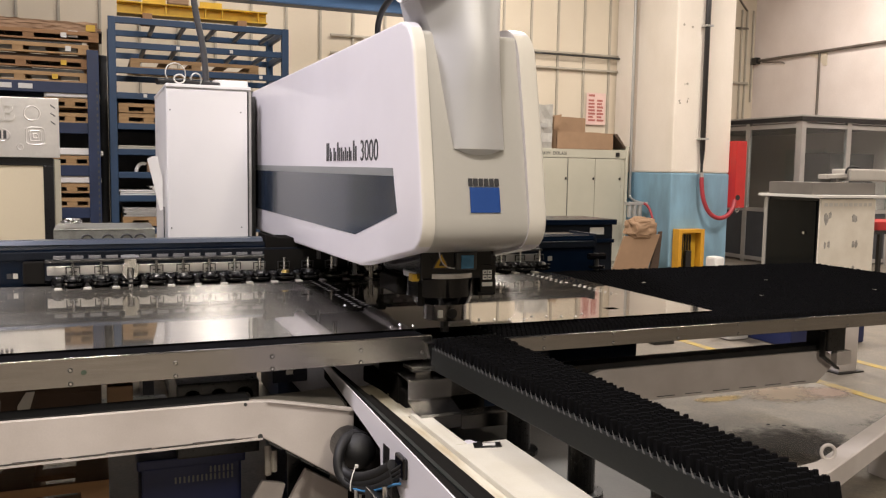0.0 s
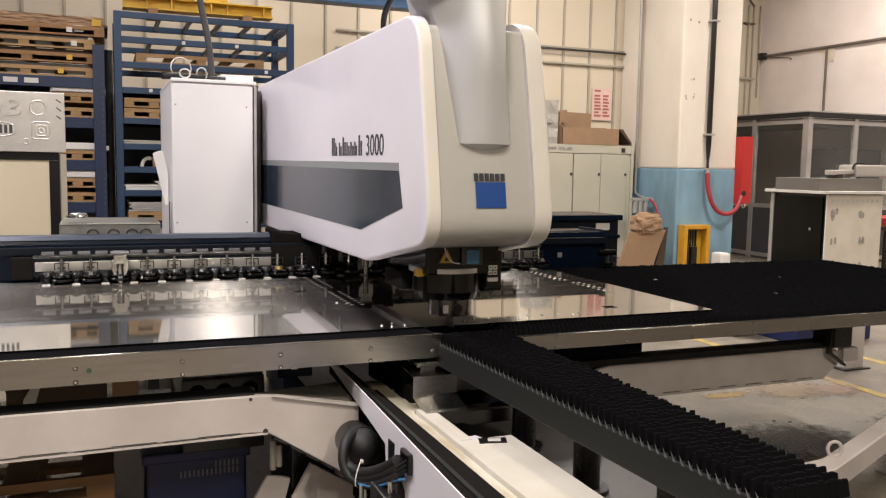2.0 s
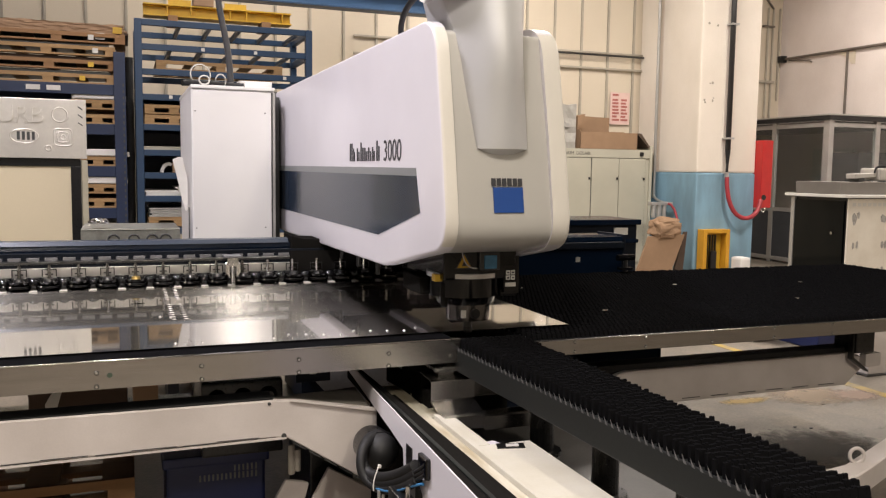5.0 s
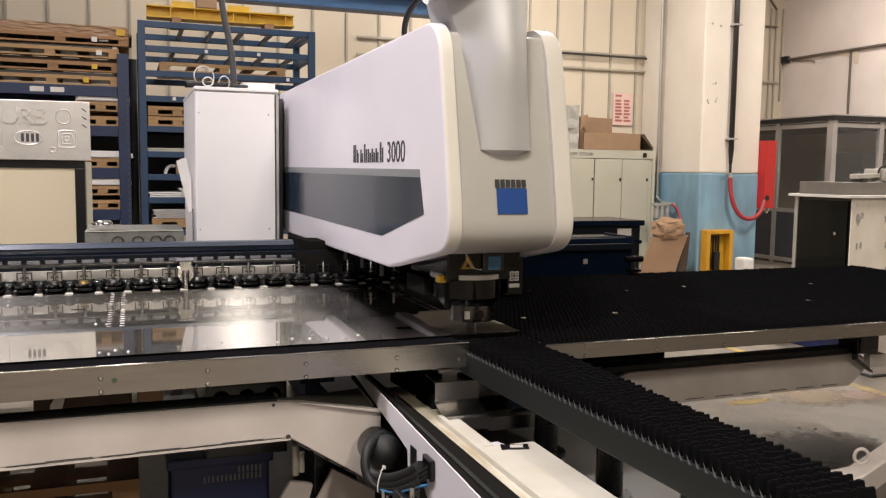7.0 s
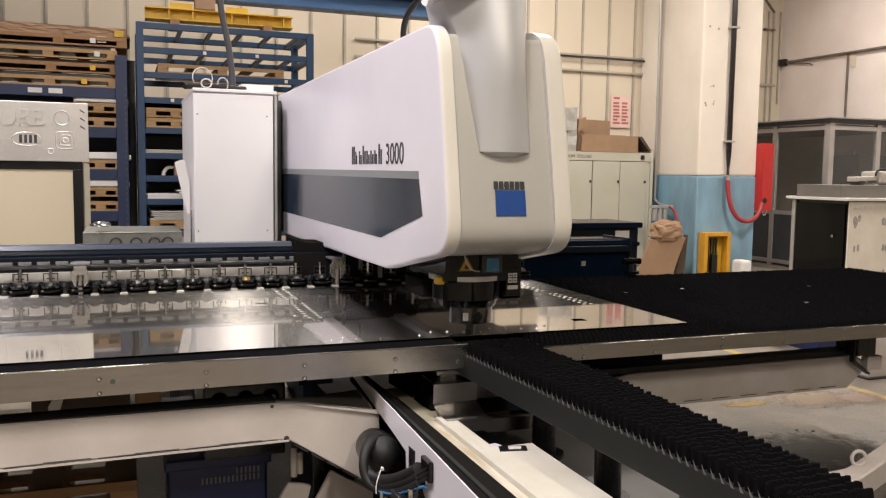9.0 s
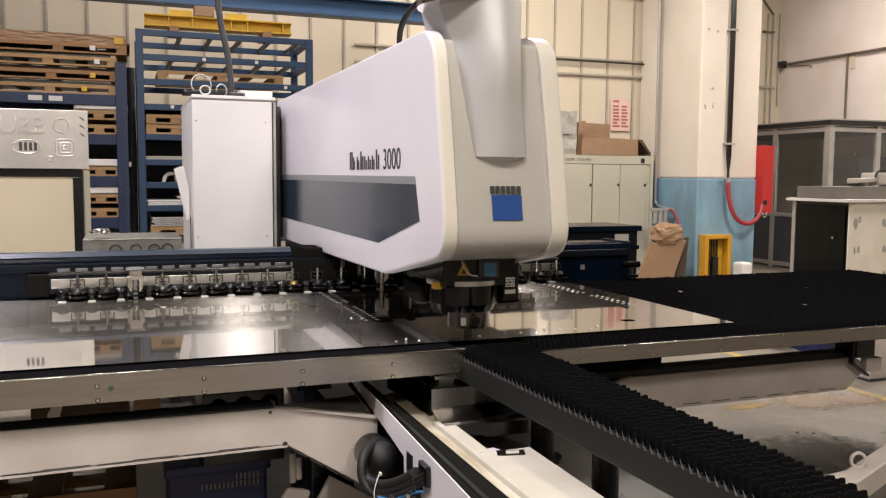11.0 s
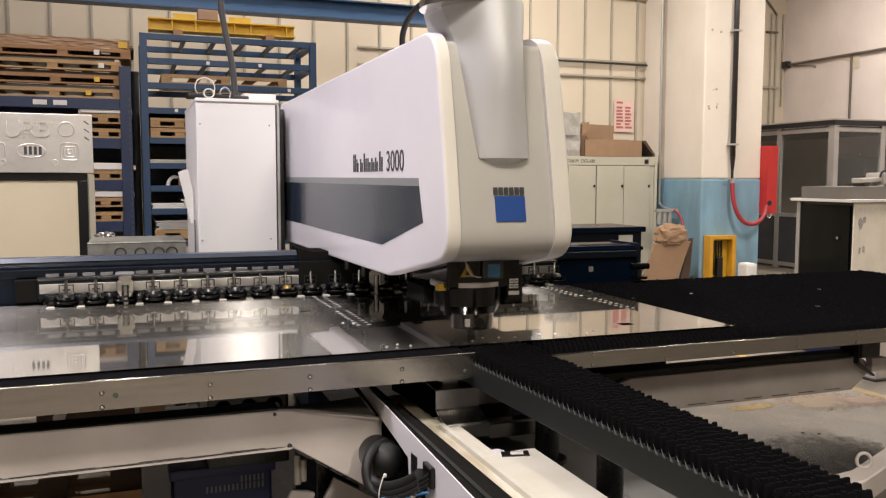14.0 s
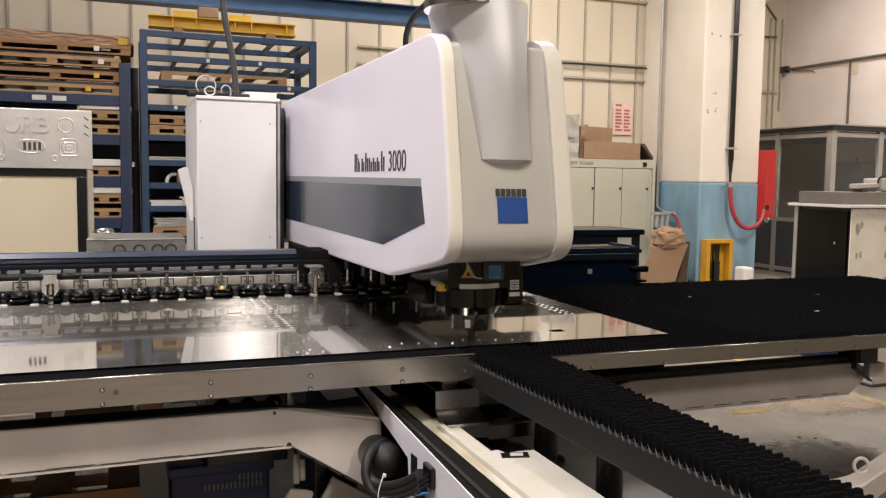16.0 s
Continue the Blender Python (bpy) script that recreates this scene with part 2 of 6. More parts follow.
def dirty_floor(name):
    m = bpy.data.materials.new(name)
    m.use_nodes = True
    n, l = m.node_tree.nodes, m.node_tree.links
    b = n["Principled BSDF"]
    co = n.new("ShaderNodeTexCoord")
    last = None
    for scale, lo, hi, color, amount in ((0.7, 0.4, 0.62, (0.15, 0.13, 0.105), 0.9), (3.1, 0.45, 0.7, (0.30, 0.25, 0.18), 0.6), (9.0, 0.5, 0.75, (0.10, 0.09, 0.08), 0.55), (55.0, 0.4, 0.7, (0.12, 0.105, 0.09), 0.45)):
        t = n.new("ShaderNodeTexNoise")
        t.inputs["Scale"].default_value, t.inputs["Detail"].default_value, t.inputs["Roughness"].default_value = scale, 8, 0.62
        l.new(co.outputs["Object"], t.inputs["Vector"])
        r = n.new("ShaderNodeMapRange")
        r.inputs["From Min"].default_value, r.inputs["From Max"].default_value, r.inputs["To Max"].default_value = lo, hi, amount
        l.new(t.outputs["Fac"], r.inputs["Value"])
        c = n.new("ShaderNodeMix")
        c.data_type = "RGBA"
        c.inputs["A"].default_value, c.inputs["B"].default_value = (0.18, 0.155, 0.125, 1), (*color, 1)
        if last:
            l.new(last, c.inputs["A"])
        l.new(r.outputs[0], c.inputs["Factor"])
        last = c.outputs["Result"]
    l.new(last, b.inputs["Base Color"])
    rr = n.new("ShaderNodeMapRange")
    rr.inputs["To Min"].default_value, rr.inputs["To Max"].default_value = 0.35, 0.7
    l.new(t.outputs["Fac"], rr.inputs["Value"])
    l.new(rr.outputs[0], b.inputs["Roughness"])
    bp = n.new("ShaderNodeBump")
    bp.inputs["Strength"].default_value, bp.inputs["Distance"].default_value = 0.15, 0.01
    l.new(t.outputs["Fac"], bp.inputs["Height"])
    l.new(bp.outputs[0], b.inputs["Normal"])
    return m


BRISTLE = matte("black_brush_bristles", (0.0038, 0.0038, 0.0042))
RAILBLACK = matte("matte_black_rail", (0.008, 0.0075, 0.007))
LANEBLACK = mat("black_lane_paint", (0.015, 0.0165, 0.016), 0.45, vary=0.08, scale=2, fine=200, bump=0.01, spec=0.3)
BRIGHTALU = mat("bright_milled_aluminium", (0.62, 0.61, 0.595), 0.3, metal=0.9, vary=0.06, scale=9, fine=25, bump=0.0)
DIRTY = dirty_floor("dirty_workshop_concrete")
SATIN = satin_sheet("satin_rolled_sheet")
PANE = glass("office_glass", (0.72, 0.76, 0.74))

# ---- mesh tools ----


def mesh_of(name, bm):
    me = bpy.data.meshes.new(name)
    bm.normal_update()
    bm.to_mesh(me)
    bm.free()
    return me


def part(name, bm, material, parent=None, label="", smooth=False):
    me = mesh_of(name, bm)
    me.materials.append(material)
    if smooth:
        for p in me.polygons:
            p.use_smooth = True
    ob = new(name, me)
    if parent is not None:
        ob.parent = parent
    if label:
        ob["label"] = label
    return ob


def thing(name, label, category, group="", at=(0, 0, 0)):
    ob = new(name)
    ob.empty_display_size = 0.1
    ob.location = at
    return tagged(ob, label, category, group)


def box(x0, x1, y0, y1, z0, z1, bevel=0.0, bm=None):
    b = bmesh.new()
    r = bmesh.ops.create_cube(b, size=1)
    for v in r["verts"]:
        v.co = Vector(((x0 + x1) / 2 + v.co.x * (x1 - x0), (y0 + y1) / 2 + v.co.y * (y1 - y0), (z0 + z1) / 2 + v.co.z * (z1 - z0)))
    if bevel:
        bmesh.ops.bevel(b, geom=list(b.edges), offset=bevel, segments=2, affect="EDGES", profile=0.6)
    return join(bm, b)


def join(bm, b):
    if bm is None:
        return b
    me = bpy.data.meshes.new("tmp")
    b.to_mesh(me)
    b.free()
    bm.from_mesh(me)
    bpy.data.meshes.remove(me)
    return bm


def rod(a, b, r, seg=16, bm=None, r2=None):
    a, b = Vector(a), Vector(b)
    m = bmesh.new()
    bmesh.ops.create_cone(m, cap_ends=True, segments=seg, radius1=r, radius2=r if r2 is None else r2, depth=(b - a).length)
    m.transform(Matrix.Translation((a + b) / 2) @ (b - a).to_track_quat("Z", "Y").to_matrix().to_4x4())
    return join(bm, m)


def prism(outline, axis, a, b, bevel=0.0, bm=None, segments=3):
    """A solid from an outline of pairs in the two other axes, from a to b along axis."""
    m = bmesh.new()

    def put(p, q, w):
        return {"x": (w, p, q), "y": (p, w, q), "z": (p, q, w)}[axis]

    lo = [m.verts.new(put(p, q, a)) for p, q in outline]
    hi = [m.verts.new(put(p, q, b)) for p, q in outline]
    m.faces.new(lo)
    m.faces.new(hi[::-1])
    n = len(lo)
    for i in range(n):
        m.faces.new((lo[i], hi[i], hi[(i + 1) % n], lo[(i + 1) % n]))
    bmesh.ops.recalc_face_normals(m, faces=m.faces)
    if bevel:
        bmesh.ops.bevel(m, geom=list(m.edges), offset=bevel, segments=segments, affect="EDGES", profile=0.5)
    return join(bm, m)


def tube(points, r, bm=None, seg=10, closed=False):
    """A smooth round tube through the points."""
    cu = bpy.data.curves.new("tube", "CURVE")
    cu.dimensions, cu.bevel_depth, cu.bevel_resolution, cu.use_fill_caps = "3D", r, 3, True
    sp = cu.splines.new("NURBS")
    sp.points.add(len(points) - 1)
    for p, c in zip(sp.points, points):
        p.co = (*c, 1)
    sp.use_endpoint_u, sp.order_u, sp.resolution_u, sp.use_cyclic_u = not closed, min(4, len(points)), 6, closed
    ob = bpy.data.objects.new("tube", cu)
    me = bpy.data.meshes.new_from_object(ob)
    b = bmesh.new()
    b.from_mesh(me)
    bpy.data.objects.remove(ob)
    bpy.data.curves.remove(cu)
    bpy.data.meshes.remove(me)
    return join(bm, b)


def letters(text, size, m, material, parent, name="lettering", squeeze=1.0, depth=0.0006, bold=0.0):
    cu = bpy.data.curves.new("text", "FONT")
    cu.body, cu.size, cu.extrude, cu.offset = text, size, depth, bold
    ob = bpy.data.objects.new("text", cu)
    me = bpy.data.meshes.new_from_object(ob)
    bpy.data.objects.remove(ob)
    bpy.data.curves.remove(cu)
    me.transform(m @ Matrix.Diagonal((squeeze, 1, 1, 1)))
    me.materials.append(material)
    o = new(name, me)
    o.parent = parent
    return o


def structure(name, bm, material, label, category):
    ob = part(name, bm, material)
    return tagged(ob, label, category, kind="structure")


# ---- the hall ----
X0, X1, Y0, Y1, ZC = -9.0, 12.4, -13.0, 9.5, 6.6
Y2 = 12.0
floor = structure("floor", box(X0 - 0.2, X1 + 0.2, Y0 - 0.2, Y2 + 0.2, -0.2, 0.0), DIRTY, "worn grey concrete workshop floor with stains", "floor")
wall_back = structure("wall_back", box(X0 - 0.2, 8.3, Y1, Y1 + 0.2, 0, ZC), WALLCREAM, "cream painted hall wall with panel ribs", "wall")
wall_side = structure("wall_side", box(X1, X1 + 0.2, Y0, Y2, 0, ZC), WALLWHITE, "grubby off-white plaster side wall", "wall")
structure("wall_return", box(8.1, 8.3, Y1 + 0.2, Y2, 0, ZC), WALLWHITE, "grubby off-white plaster wall", "wall")
structure("wall_recess", box(8.1, X1 + 0.2, Y2, Y2 + 0.2, 0, ZC), WALLCREAM, "cream painted recess wall", "wall")
structure("wall_front", box(X0 - 0.2, X1 + 0.2, Y0 - 0.2, Y0, 0, ZC), DIMWALL, "plain grey hall wall", "wall")
structure("wall_far_side", box(X0 - 0.2, X0, Y0, Y1, 0, ZC), DIMWALL, "plain grey hall wall", "wall")
structure("ceiling", box(X0 - 0.2, X1 + 0.2, Y0 - 0.2, Y2 + 0.2, ZC, ZC + 0.2), CEILING, "plain grey hall ceiling", "ceiling")

# added housings for the unseen lamps
for lx, ly, power, tint in LAMPS:
    lampthing = thing("unseen_ceiling_light", "unseen long white ceiling light added to light the hall", "lamp", "hall ceiling lights", (lx, ly, LAMP_Z))
    part("housing", box(-0.2, 0.2, -0.8, 0.8, -0.06, 0.3, 0.01), ALU, lampthing)
    part("diffuser", box(-0.17, 0.17, -0.75, 0.75, -0.09, -0.06, 0.004), LAMPGLOW, lampthing, "glowing white diffuser")
    if ly == 1.5:
        lampthing.rotation_euler.z = radians(90)

# panel ribs and rails on the back wall
for i in range(24):
    x = 4.905 - 18 * 0.5085 + i * 0.5085
    part("wall_rib", box(x - 0.018, x + 0.018, Y1 - 0.03, Y1, 0, ZC, 0.004), RIB, wall_back)
for z, h in ((3.555, 0.032), (3.295, 0.034), (4.62, 0.04)):
    part("wall_rail", box(2.0, 8.1, Y1 - 0.06, Y1 - 0.03, z, z + h, 0.005), RIB, wall_back)
part("conduit", rod((5.2, Y1 - 0.09, 3.53), (7.6, Y1 - 0.09, 3.53), 0.016), DARKMETAL, wall_back, "thin dark conduit")

# floor paint
for x, y0, y1, w in ((3.82, -2.5, 5.2, 0.09), (4.70, -1.0, 6.0, 0.09)):
    part("painted_line", box(x - w / 2, x + w / 2, y0, y1, 0.0, 0.003), FLOORYELLOW, floor, "worn yellow floor line")

# ---- the punching machine ----
machine = thing("punching_machine", "large white sheet metal punching machine with slate band", "machine")
SX = -0.25


def rounded(points, radii, steps=6):
    """The closed outline with its corners rounded."""
    out = []
    n = len(points)
    for i, (p, r) in enumerate(zip(points, radii)):
        p = Vector(p)
        if r <= 0:
            out.append(tuple(p))
            continue
        a, b = (Vector(points[i - 1]) - p), (Vector(points[(i + 1) % n]) - p)
        a, b = a.normalized() * min(r, a.length * 0.49), b.normalized() * min(r, b.length * 0.49)
        for k in range(steps + 1):
            t = k / steps
            out.append(tuple(p + a * (1 - t) ** 2 + b * t ** 2))
    return out


def soft(ob, degrees=32):
    """Smooth shading but for edges sharper than the angle."""
    me = ob.data
    me.polygons.foreach_set("use_smooth", [True] * len(me.polygons))
    me.set_sharp_from_angle(angle=radians(degrees))
    return ob


SIDE = rounded([(3.0, 2.10), (-0.25, 2.10), (-0.34, 1.67), (-0.405, 1.30), (0.34, 1.163), (2.51, 1.138), (3.0, 1.138)], [0, 0.13, 0.1, 0.13, 0.02, 0.02, 0])
for x0, x1, outer in ((SX, -0.2, SX), (0.163, 0.236, 0.236)):
    bm = prism(SIDE, "x", x0, x1)
    bmesh.ops.bevel(bm, geom=[e for e in bm.edges if all(abs(v.co.x - outer) < 1e-4 for v in e.verts)], offset=0.014, segments=4, affect="EDGES", profile=0.5)
    panel = soft(part("side_panel", bm, WHITE, machine, "white painted side panel, warm light painted on its front edge"))
    # front-facing faces get a creamier white: the warm front light put into the colour
    panel.data.materials.append(WHITE_LIT)
    for p in panel.data.polygons:
        p.material_index = 1 if p.normal.y < -0.55 and abs(p.normal.x) < 0.75 else 0
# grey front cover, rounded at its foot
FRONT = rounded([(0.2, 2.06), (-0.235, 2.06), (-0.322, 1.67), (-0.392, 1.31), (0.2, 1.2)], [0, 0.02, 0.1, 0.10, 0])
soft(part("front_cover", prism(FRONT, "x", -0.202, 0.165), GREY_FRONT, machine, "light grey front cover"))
part("roof_panel", box(-0.2, 0.2, 0.0, 3.0, 2.03, 2.07, 0.01), WHITE, machine)
part("frame_core", box(-0.16, 0.16, 0.25, 2.98, 1.2, 2.03), NAVYDULL, machine)
TOOLSTEEL = mat("oily_tool_steel", (0.19, 0.18, 0.175), 0.2, metal=1.0, vary=0.2, scale=25, fine=30, bump=0.0)
part("upper_arm_underside", prism([(0.2, 1.28), (0.36, 1.19), (2.95, 1.17), (2.95, 1.25), (0.2, 1.35)], "x", -0.2, 0.2), BLACK, machine)
part("rear_column", box(-0.2, 0.2, 2.35, 2.98, 0.02, 1.2), NAVYDULL, machine)
# slate band with its lighter top stripe
part("slate_band", prism([(2.93, 1.55), (-0.085, 1.545), (-0.13, 1.41), (0.41, 1.29), (2.93, 1.29)], "x", SX - 0.002, SX + 0.01), BAND, machine, "glossy slate band")
part("band_stripe", prism([(2.93, 1.585), (-0.078, 1.575), (-0.085, 1.545), (2.93, 1.55)], "x", SX - 0.0025, SX + 0.01), BANDTOP, machine, "mid grey stripe")
part("rear_seam", box(SX - 0.012, SX + 0.05, 2.985, 3.02, 1.14, 2.1, 0.003), SEAM, machine)
# a row of plain dark letter-high bars, then the type number
for i, (w, h) in enumerate(((0.05, 0.084), (0.03, 0.06), (0.045, 0.06), (0.05, 0.084), (0.05, 0.06), (0.05, 0.06), (0.04, 0.06), (0.05, 0.086))):
    y = 0.90 - i * 0.0645
    for k in (0.0, 0.62):
        part("letter_bar", box(SX - 0.0025, SX + 0.002, y - w * (k + 0.36), y - w * k, 1.604, 1.604 + (h if k == 0 or i == 0 else h * 0.72)), INK, machine)
letters("3000", 0.122, Matrix.Translation((SX - 0.0015, 0.345, 1.604)) @ Euler((radians(90), 0, radians(-90))).to_matrix().to_4x4(), INK, machine, "type_number", 1.02)
# maker's mark as a plain blue square with a dark bar of marks above it
bm = box(-0.06, 0.055, -0.0015, 0.0015, -0.045, 0.045)
bm.transform(Matrix.Translation((-0.002, -0.3655, 1.467)) @ Euler((radians(-10.3), 0, 0)).to_matrix().to_4x4())
part("emblem", bm, LOGOBLUE, machine, "plain blue square emblem")
bm = bmesh.new()
for i in range(6):
    box(-0.064 + i * 0.0205, -0.064 + i * 0.0205 + 0.015, -0.002, 0.002, -0.0135, 0.0135, bm=bm)
bm.transform(Matrix.Translation((-0.002, -0.3545, 1.529)) @ Euler((radians(-10.3), 0, 0)).to_matrix().to_4x4())
part("emblem_bar", bm, INK, machine)

# silver suction duct rising out of the front
bm = bmesh.new()
rows = []
# height, left root, crease, right root: x and y of each, and how far the front bulges
for z, xa, ya, xb, yb, xc, yc, dep in ((1.645, -0.112, -0.325, -0.110, -0.334, 0.077, -0.34, 0.027), (1.69, -0.119, -0.318, -0.116, -0.328, 0.076, -0.335, 0.037), (1.86, -0.14, -0.28, -0.135, -0.292, 0.074, -0.31, 0.074), (1.96, -0.15, -0.26, -0.145, -0.272, 0.077, -0.29, 0.115), (2.05, -0.165, -0.235, -0.159, -0.247, 0.084, -0.27, 0.12), (2.2, -0.205, -0.18, -0.198, -0.192, 0.105, -0.23, 0.15)):
    ring = [bm.verts.new((xa + (xb - xa) * i / 4, ya + (yb - ya) * i / 4, z)) for i in range(4)]
    for i in range(19):
        u = i / 18
        ring.append(bm.verts.new((xb + (xc - xb) * u, yb + (yc - yb) * u - dep * (1 - abs(2 * u - 1) ** 2.2), z)))
    ring.append(bm.verts.new((xc, 0.0, z)))
    ring.append(bm.verts.new((xa, 0.0, z)))
    rows.append(ring)
for a, b in zip(rows, rows[1:]):
    for i in range(len(a)):
        bm.faces.new((a[i], a[(i + 1) % len(a)], b[(i + 1) % len(a)], b[i]))
bm.faces.new(rows[-1])
# underside runs back down into the cover
foot = [bm.verts.new((v.co.x, -0.31, v.co.z - 0.034 * (1 - abs(2 * (v.co.x + 0.112) / 0.189 - 1) ** 2.4))) for v in rows[0][:23]]
for i in range(22):
    bm.faces.new((rows[0][i + 1], rows[0][i], foot[i], foot[i + 1]))
bmesh.ops.recalc_face_normals(bm, faces=bm.faces)
soft(part("suction_duct", bm, SILVER, machine, "satin silver suction duct"), 28)
part("duct_collar", rod((-0.083, -0.16, 2.185), (-0.083, -0.16, 2.215), 0.182, 40), CHROME, machine)
part("duct_pipe", rod((-0.083, -0.16, 2.215), (-0.083, -0.16, 6.6), 0.168, 40), SILVER, machine, smooth=True)
part("duct_cable", tube([(-0.2, 0.25, 2.06), (-0.24, 0.2, 2.14), (-0.25, 0.1, 2.2), (-0.2, -0.02, 2.24)], 0.012), RUBBER, machine)

HOUSING = mat("warm_grey_housing_paint", (0.40, 0.37, 0.33), 0.45, vary=0.08, scale=3)
# tool head under the nose
part("head_block", box(-0.15, 0.15, -0.12, 0.32, 1.155, 1.3, 0.008), BLACKPLASTIC, machine)
part("head_ring", rod((-0.022, 0.0, 1.160), (-0.022, 0.0, 1.178), 0.146, 48), BRIGHTALU, machine, "bright metal ring")
soft(part("tool_holder", rod((-0.022, 0.005, 1.085), (-0.022, 0.005, 1.160), 0.140, 48), BLACKPLASTIC, machine, "glossy black tool holder"))
for a in range(10):
    u = 2 * math.pi * a / 10 + 0.2
    part("holder_bolt", rod((0.126 * math.cos(u), 0.02 + 0.126 * math.sin(u), 1.10), (0.13 * math.cos(u), 0.02 + 0.13 * math.sin(u), 1.10), 0.006, 8), DARKMETAL, machine)
soft(part("tool_collar", rod((-0.006, 0.02, 1.05), (-0.006, 0.02, 1.086), 0.112, 40, r2=0.126), BLACKPLASTIC, machine))
soft(part("punch_bush", rod((0, 0.0, 0.986), (0, 0.0, 1.052), 0.086, 40), TOOLSTEEL, machine, "polished punch bush"))
part("punch", rod((0, 0, 0.93), (0, 0, 0.988), 0.018, 20), DARKMETAL, machine)
part("bush_dial", rod((-0.005, -0.0885, 1.016), (-0.005, -0.08, 1.016), 0.02, 20), BLACK, machine)
part("bush_window", box(-0.058, -0.04, -0.08, -0.066, 1.0, 1.03, 0.002), OFFWHITE, machine)
part("sensor_arm", box(0.105, 0.195, -0.06, 0.1, 1.075, 1.29, 0.012), BLACKPLASTIC, machine)
part("sensor_front", box(0.096, 0.152, -0.1215, -0.10, 1.10, 1.21, 0.004), BLACKPLASTIC, machine)
for i in range(2):
    for j in range(2):
        plate = part("marker_square", box(0.106 + i * 0.0205, 0.1225 + i * 0.0205, -0.1245, -0.1215, 1.150 + j * 0.0205, 1.1665 + j * 0.0205), OFFWHITE, machine, "pale marker plate")
        part("marker_ink", box(0.110 + i * 0.0205, 0.1185 + i * 0.0205, -0.125, -0.1245, 1.155 + j * 0.0205, 1.161 + j * 0.0205), INK, plate)
part("marker_strip", box(0.103, 0.147, -0.1245, -0.1215, 1.124, 1.139), OFFWHITE, machine)
part("control_frame", box(-0.012, 0.076, -0.135, -0.115, 1.19, 1.262, 0.006), DARKMETAL, machine)
part("control_window", box(0.008, 0.060, -0.139, -0.134, 1.197, 1.248, 0.002), SCREEN, machine, "blue lit plate")
part("warning_sign", prism([(-0.098, 1.202), (-0.042, 1.202), (-0.070, 1.252)], "y", -0.126, -0.119), YELLOW, machine, "yellow warning triangle")
part("warning_edge", prism([(-0.106, 1.198), (-0.034, 1.198), (-0.070, 1.261)], "y", -0.1245, -0.119), INK, machine, "black sign border")
part("warning_dot", prism([(-0.080, 1.209), (-0.060, 1.209), (-0.070, 1.232)], "y", -0.128, -0.1255), INK, machine)
part("clip", box(-0.17, -0.14, -0.08, -0.04, 1.146, 1.174, 0.003), YELLOW, machine)
part("side_tool", box(-0.19, -0.13, 0.04, 0.26, 1.08, 1.15, 0.01), RAILBLACK, machine)
part("side_tool_rod", rod((-0.128, -0.07, 1.05), (-0.128, -0.07, 1.14), 0.014, 14), RAILBLACK, machine)
part("lead", tube([(-0.11, -0.2, 1.3), (-0.1, -0.17, 1.22), (-0.06, -0.15, 1.2), (-0.02, -0.14, 1.2)], 0.0022), OFFWHITE, machine)
part("hydraulic_line", tube([(0.18, 0.0, 1.28), (0.2, -0.05, 1.25), (0.22, -0.02, 1.2), (0.2, 0.1, 1.18)], 0.008), RUBBER, machine)
for i in range(5):
    part("coupling", rod((-0.19, 0.62 + i * 0.34, 1.09), (-0.19, 0.62 + i * 0.34, 1.18), 0.010, 10), DARKMETAL, machine)
part("side_housing", prism([(0.24, 0.45), (0.58, 0.45), (0.93, 1.22), (0.24, 1.22)], "z", 1.19, 1.95, 0.01, segments=1), HOUSING, machine, "warm grey drive housing")
part("side_housing", box(0.24, 0.95, 1.22, 2.9, 1.30, 1.95, 0.01), HOUSING, machine, "warm grey drive housing")
part("lower_arm", box(-0.22, 0.22, 0.1, 2.9, 0.3, 0.86), BLACK, machine)

# ---- the moving table with its beam ----
table = thing("machine_table", "wide table with black brush top and stainless front strips", "machine table")
part("table_plate", box(-3.2, -0.13, -0.165, 1.62, 0.89, 0.945, 0.004), BRISTLE, table, "black brush top under the sheet")
part("front_strip", prism(rounded([(-3.2, 0.953), (-0.122, 0.953), (-0.122, 0.866), (-3.2, 0.857)], [0, 0, 0.022, 0]), "y", -0.172, -0.166), STEEL, table, "brushed stainless front strip")
part("front_strip", box(0.182, 3.5, -0.172, -0.166, 0.862, 0.922, 0.002), STEEL, table, "brushed stainless front strip")
part("table_plate", box(0.182, 3.5, -0.165, 1.55, 0.86, 0.925, 0.004), BLACK, table)
part("strip_edge", rod((-3.2, -0.1695, 0.9525), (-0.124, -0.1695, 0.9525), 0.0032, 12), CHROME, table, "bright folded top edge", smooth=True)
part("strip_edge", rod((0.184, -0.1695, 0.9215), (3.5, -0.1695, 0.9215), 0.0025, 12), STEEL, table, "bright folded top edge", smooth=True)
part("paint_dot", rod((-1.32, -0.1725, 0.906), (-1.32, -0.1715, 0.906), 0.0085, 16), mat("dull_green_dot", (0.06, 0.085, 0.06), 0.6), table, "dull green paint dot")
part("under_beam", box(-3.2, -0.2, 0.4, 0.5, 0.82, 0.89), BLACK, table)


def screw(x, z, parent, y=-0.172, r=0.0072):
    part("screw", rod((x, y, z), (x, y - 0.005, z), r, 12, r2=r * 0.55), CHROME, parent)
    part("screw_shadow_ring", rod((x, y + 0.001, z), (x, y - 0.0008, z), r * 1.15, 12), SEAM, parent)


for i in range(9):
    for z in (0.916, 0.872):
        screw(-0.397 - i * 0.3207, z, table)
screw(-0.161, 0.892, table)
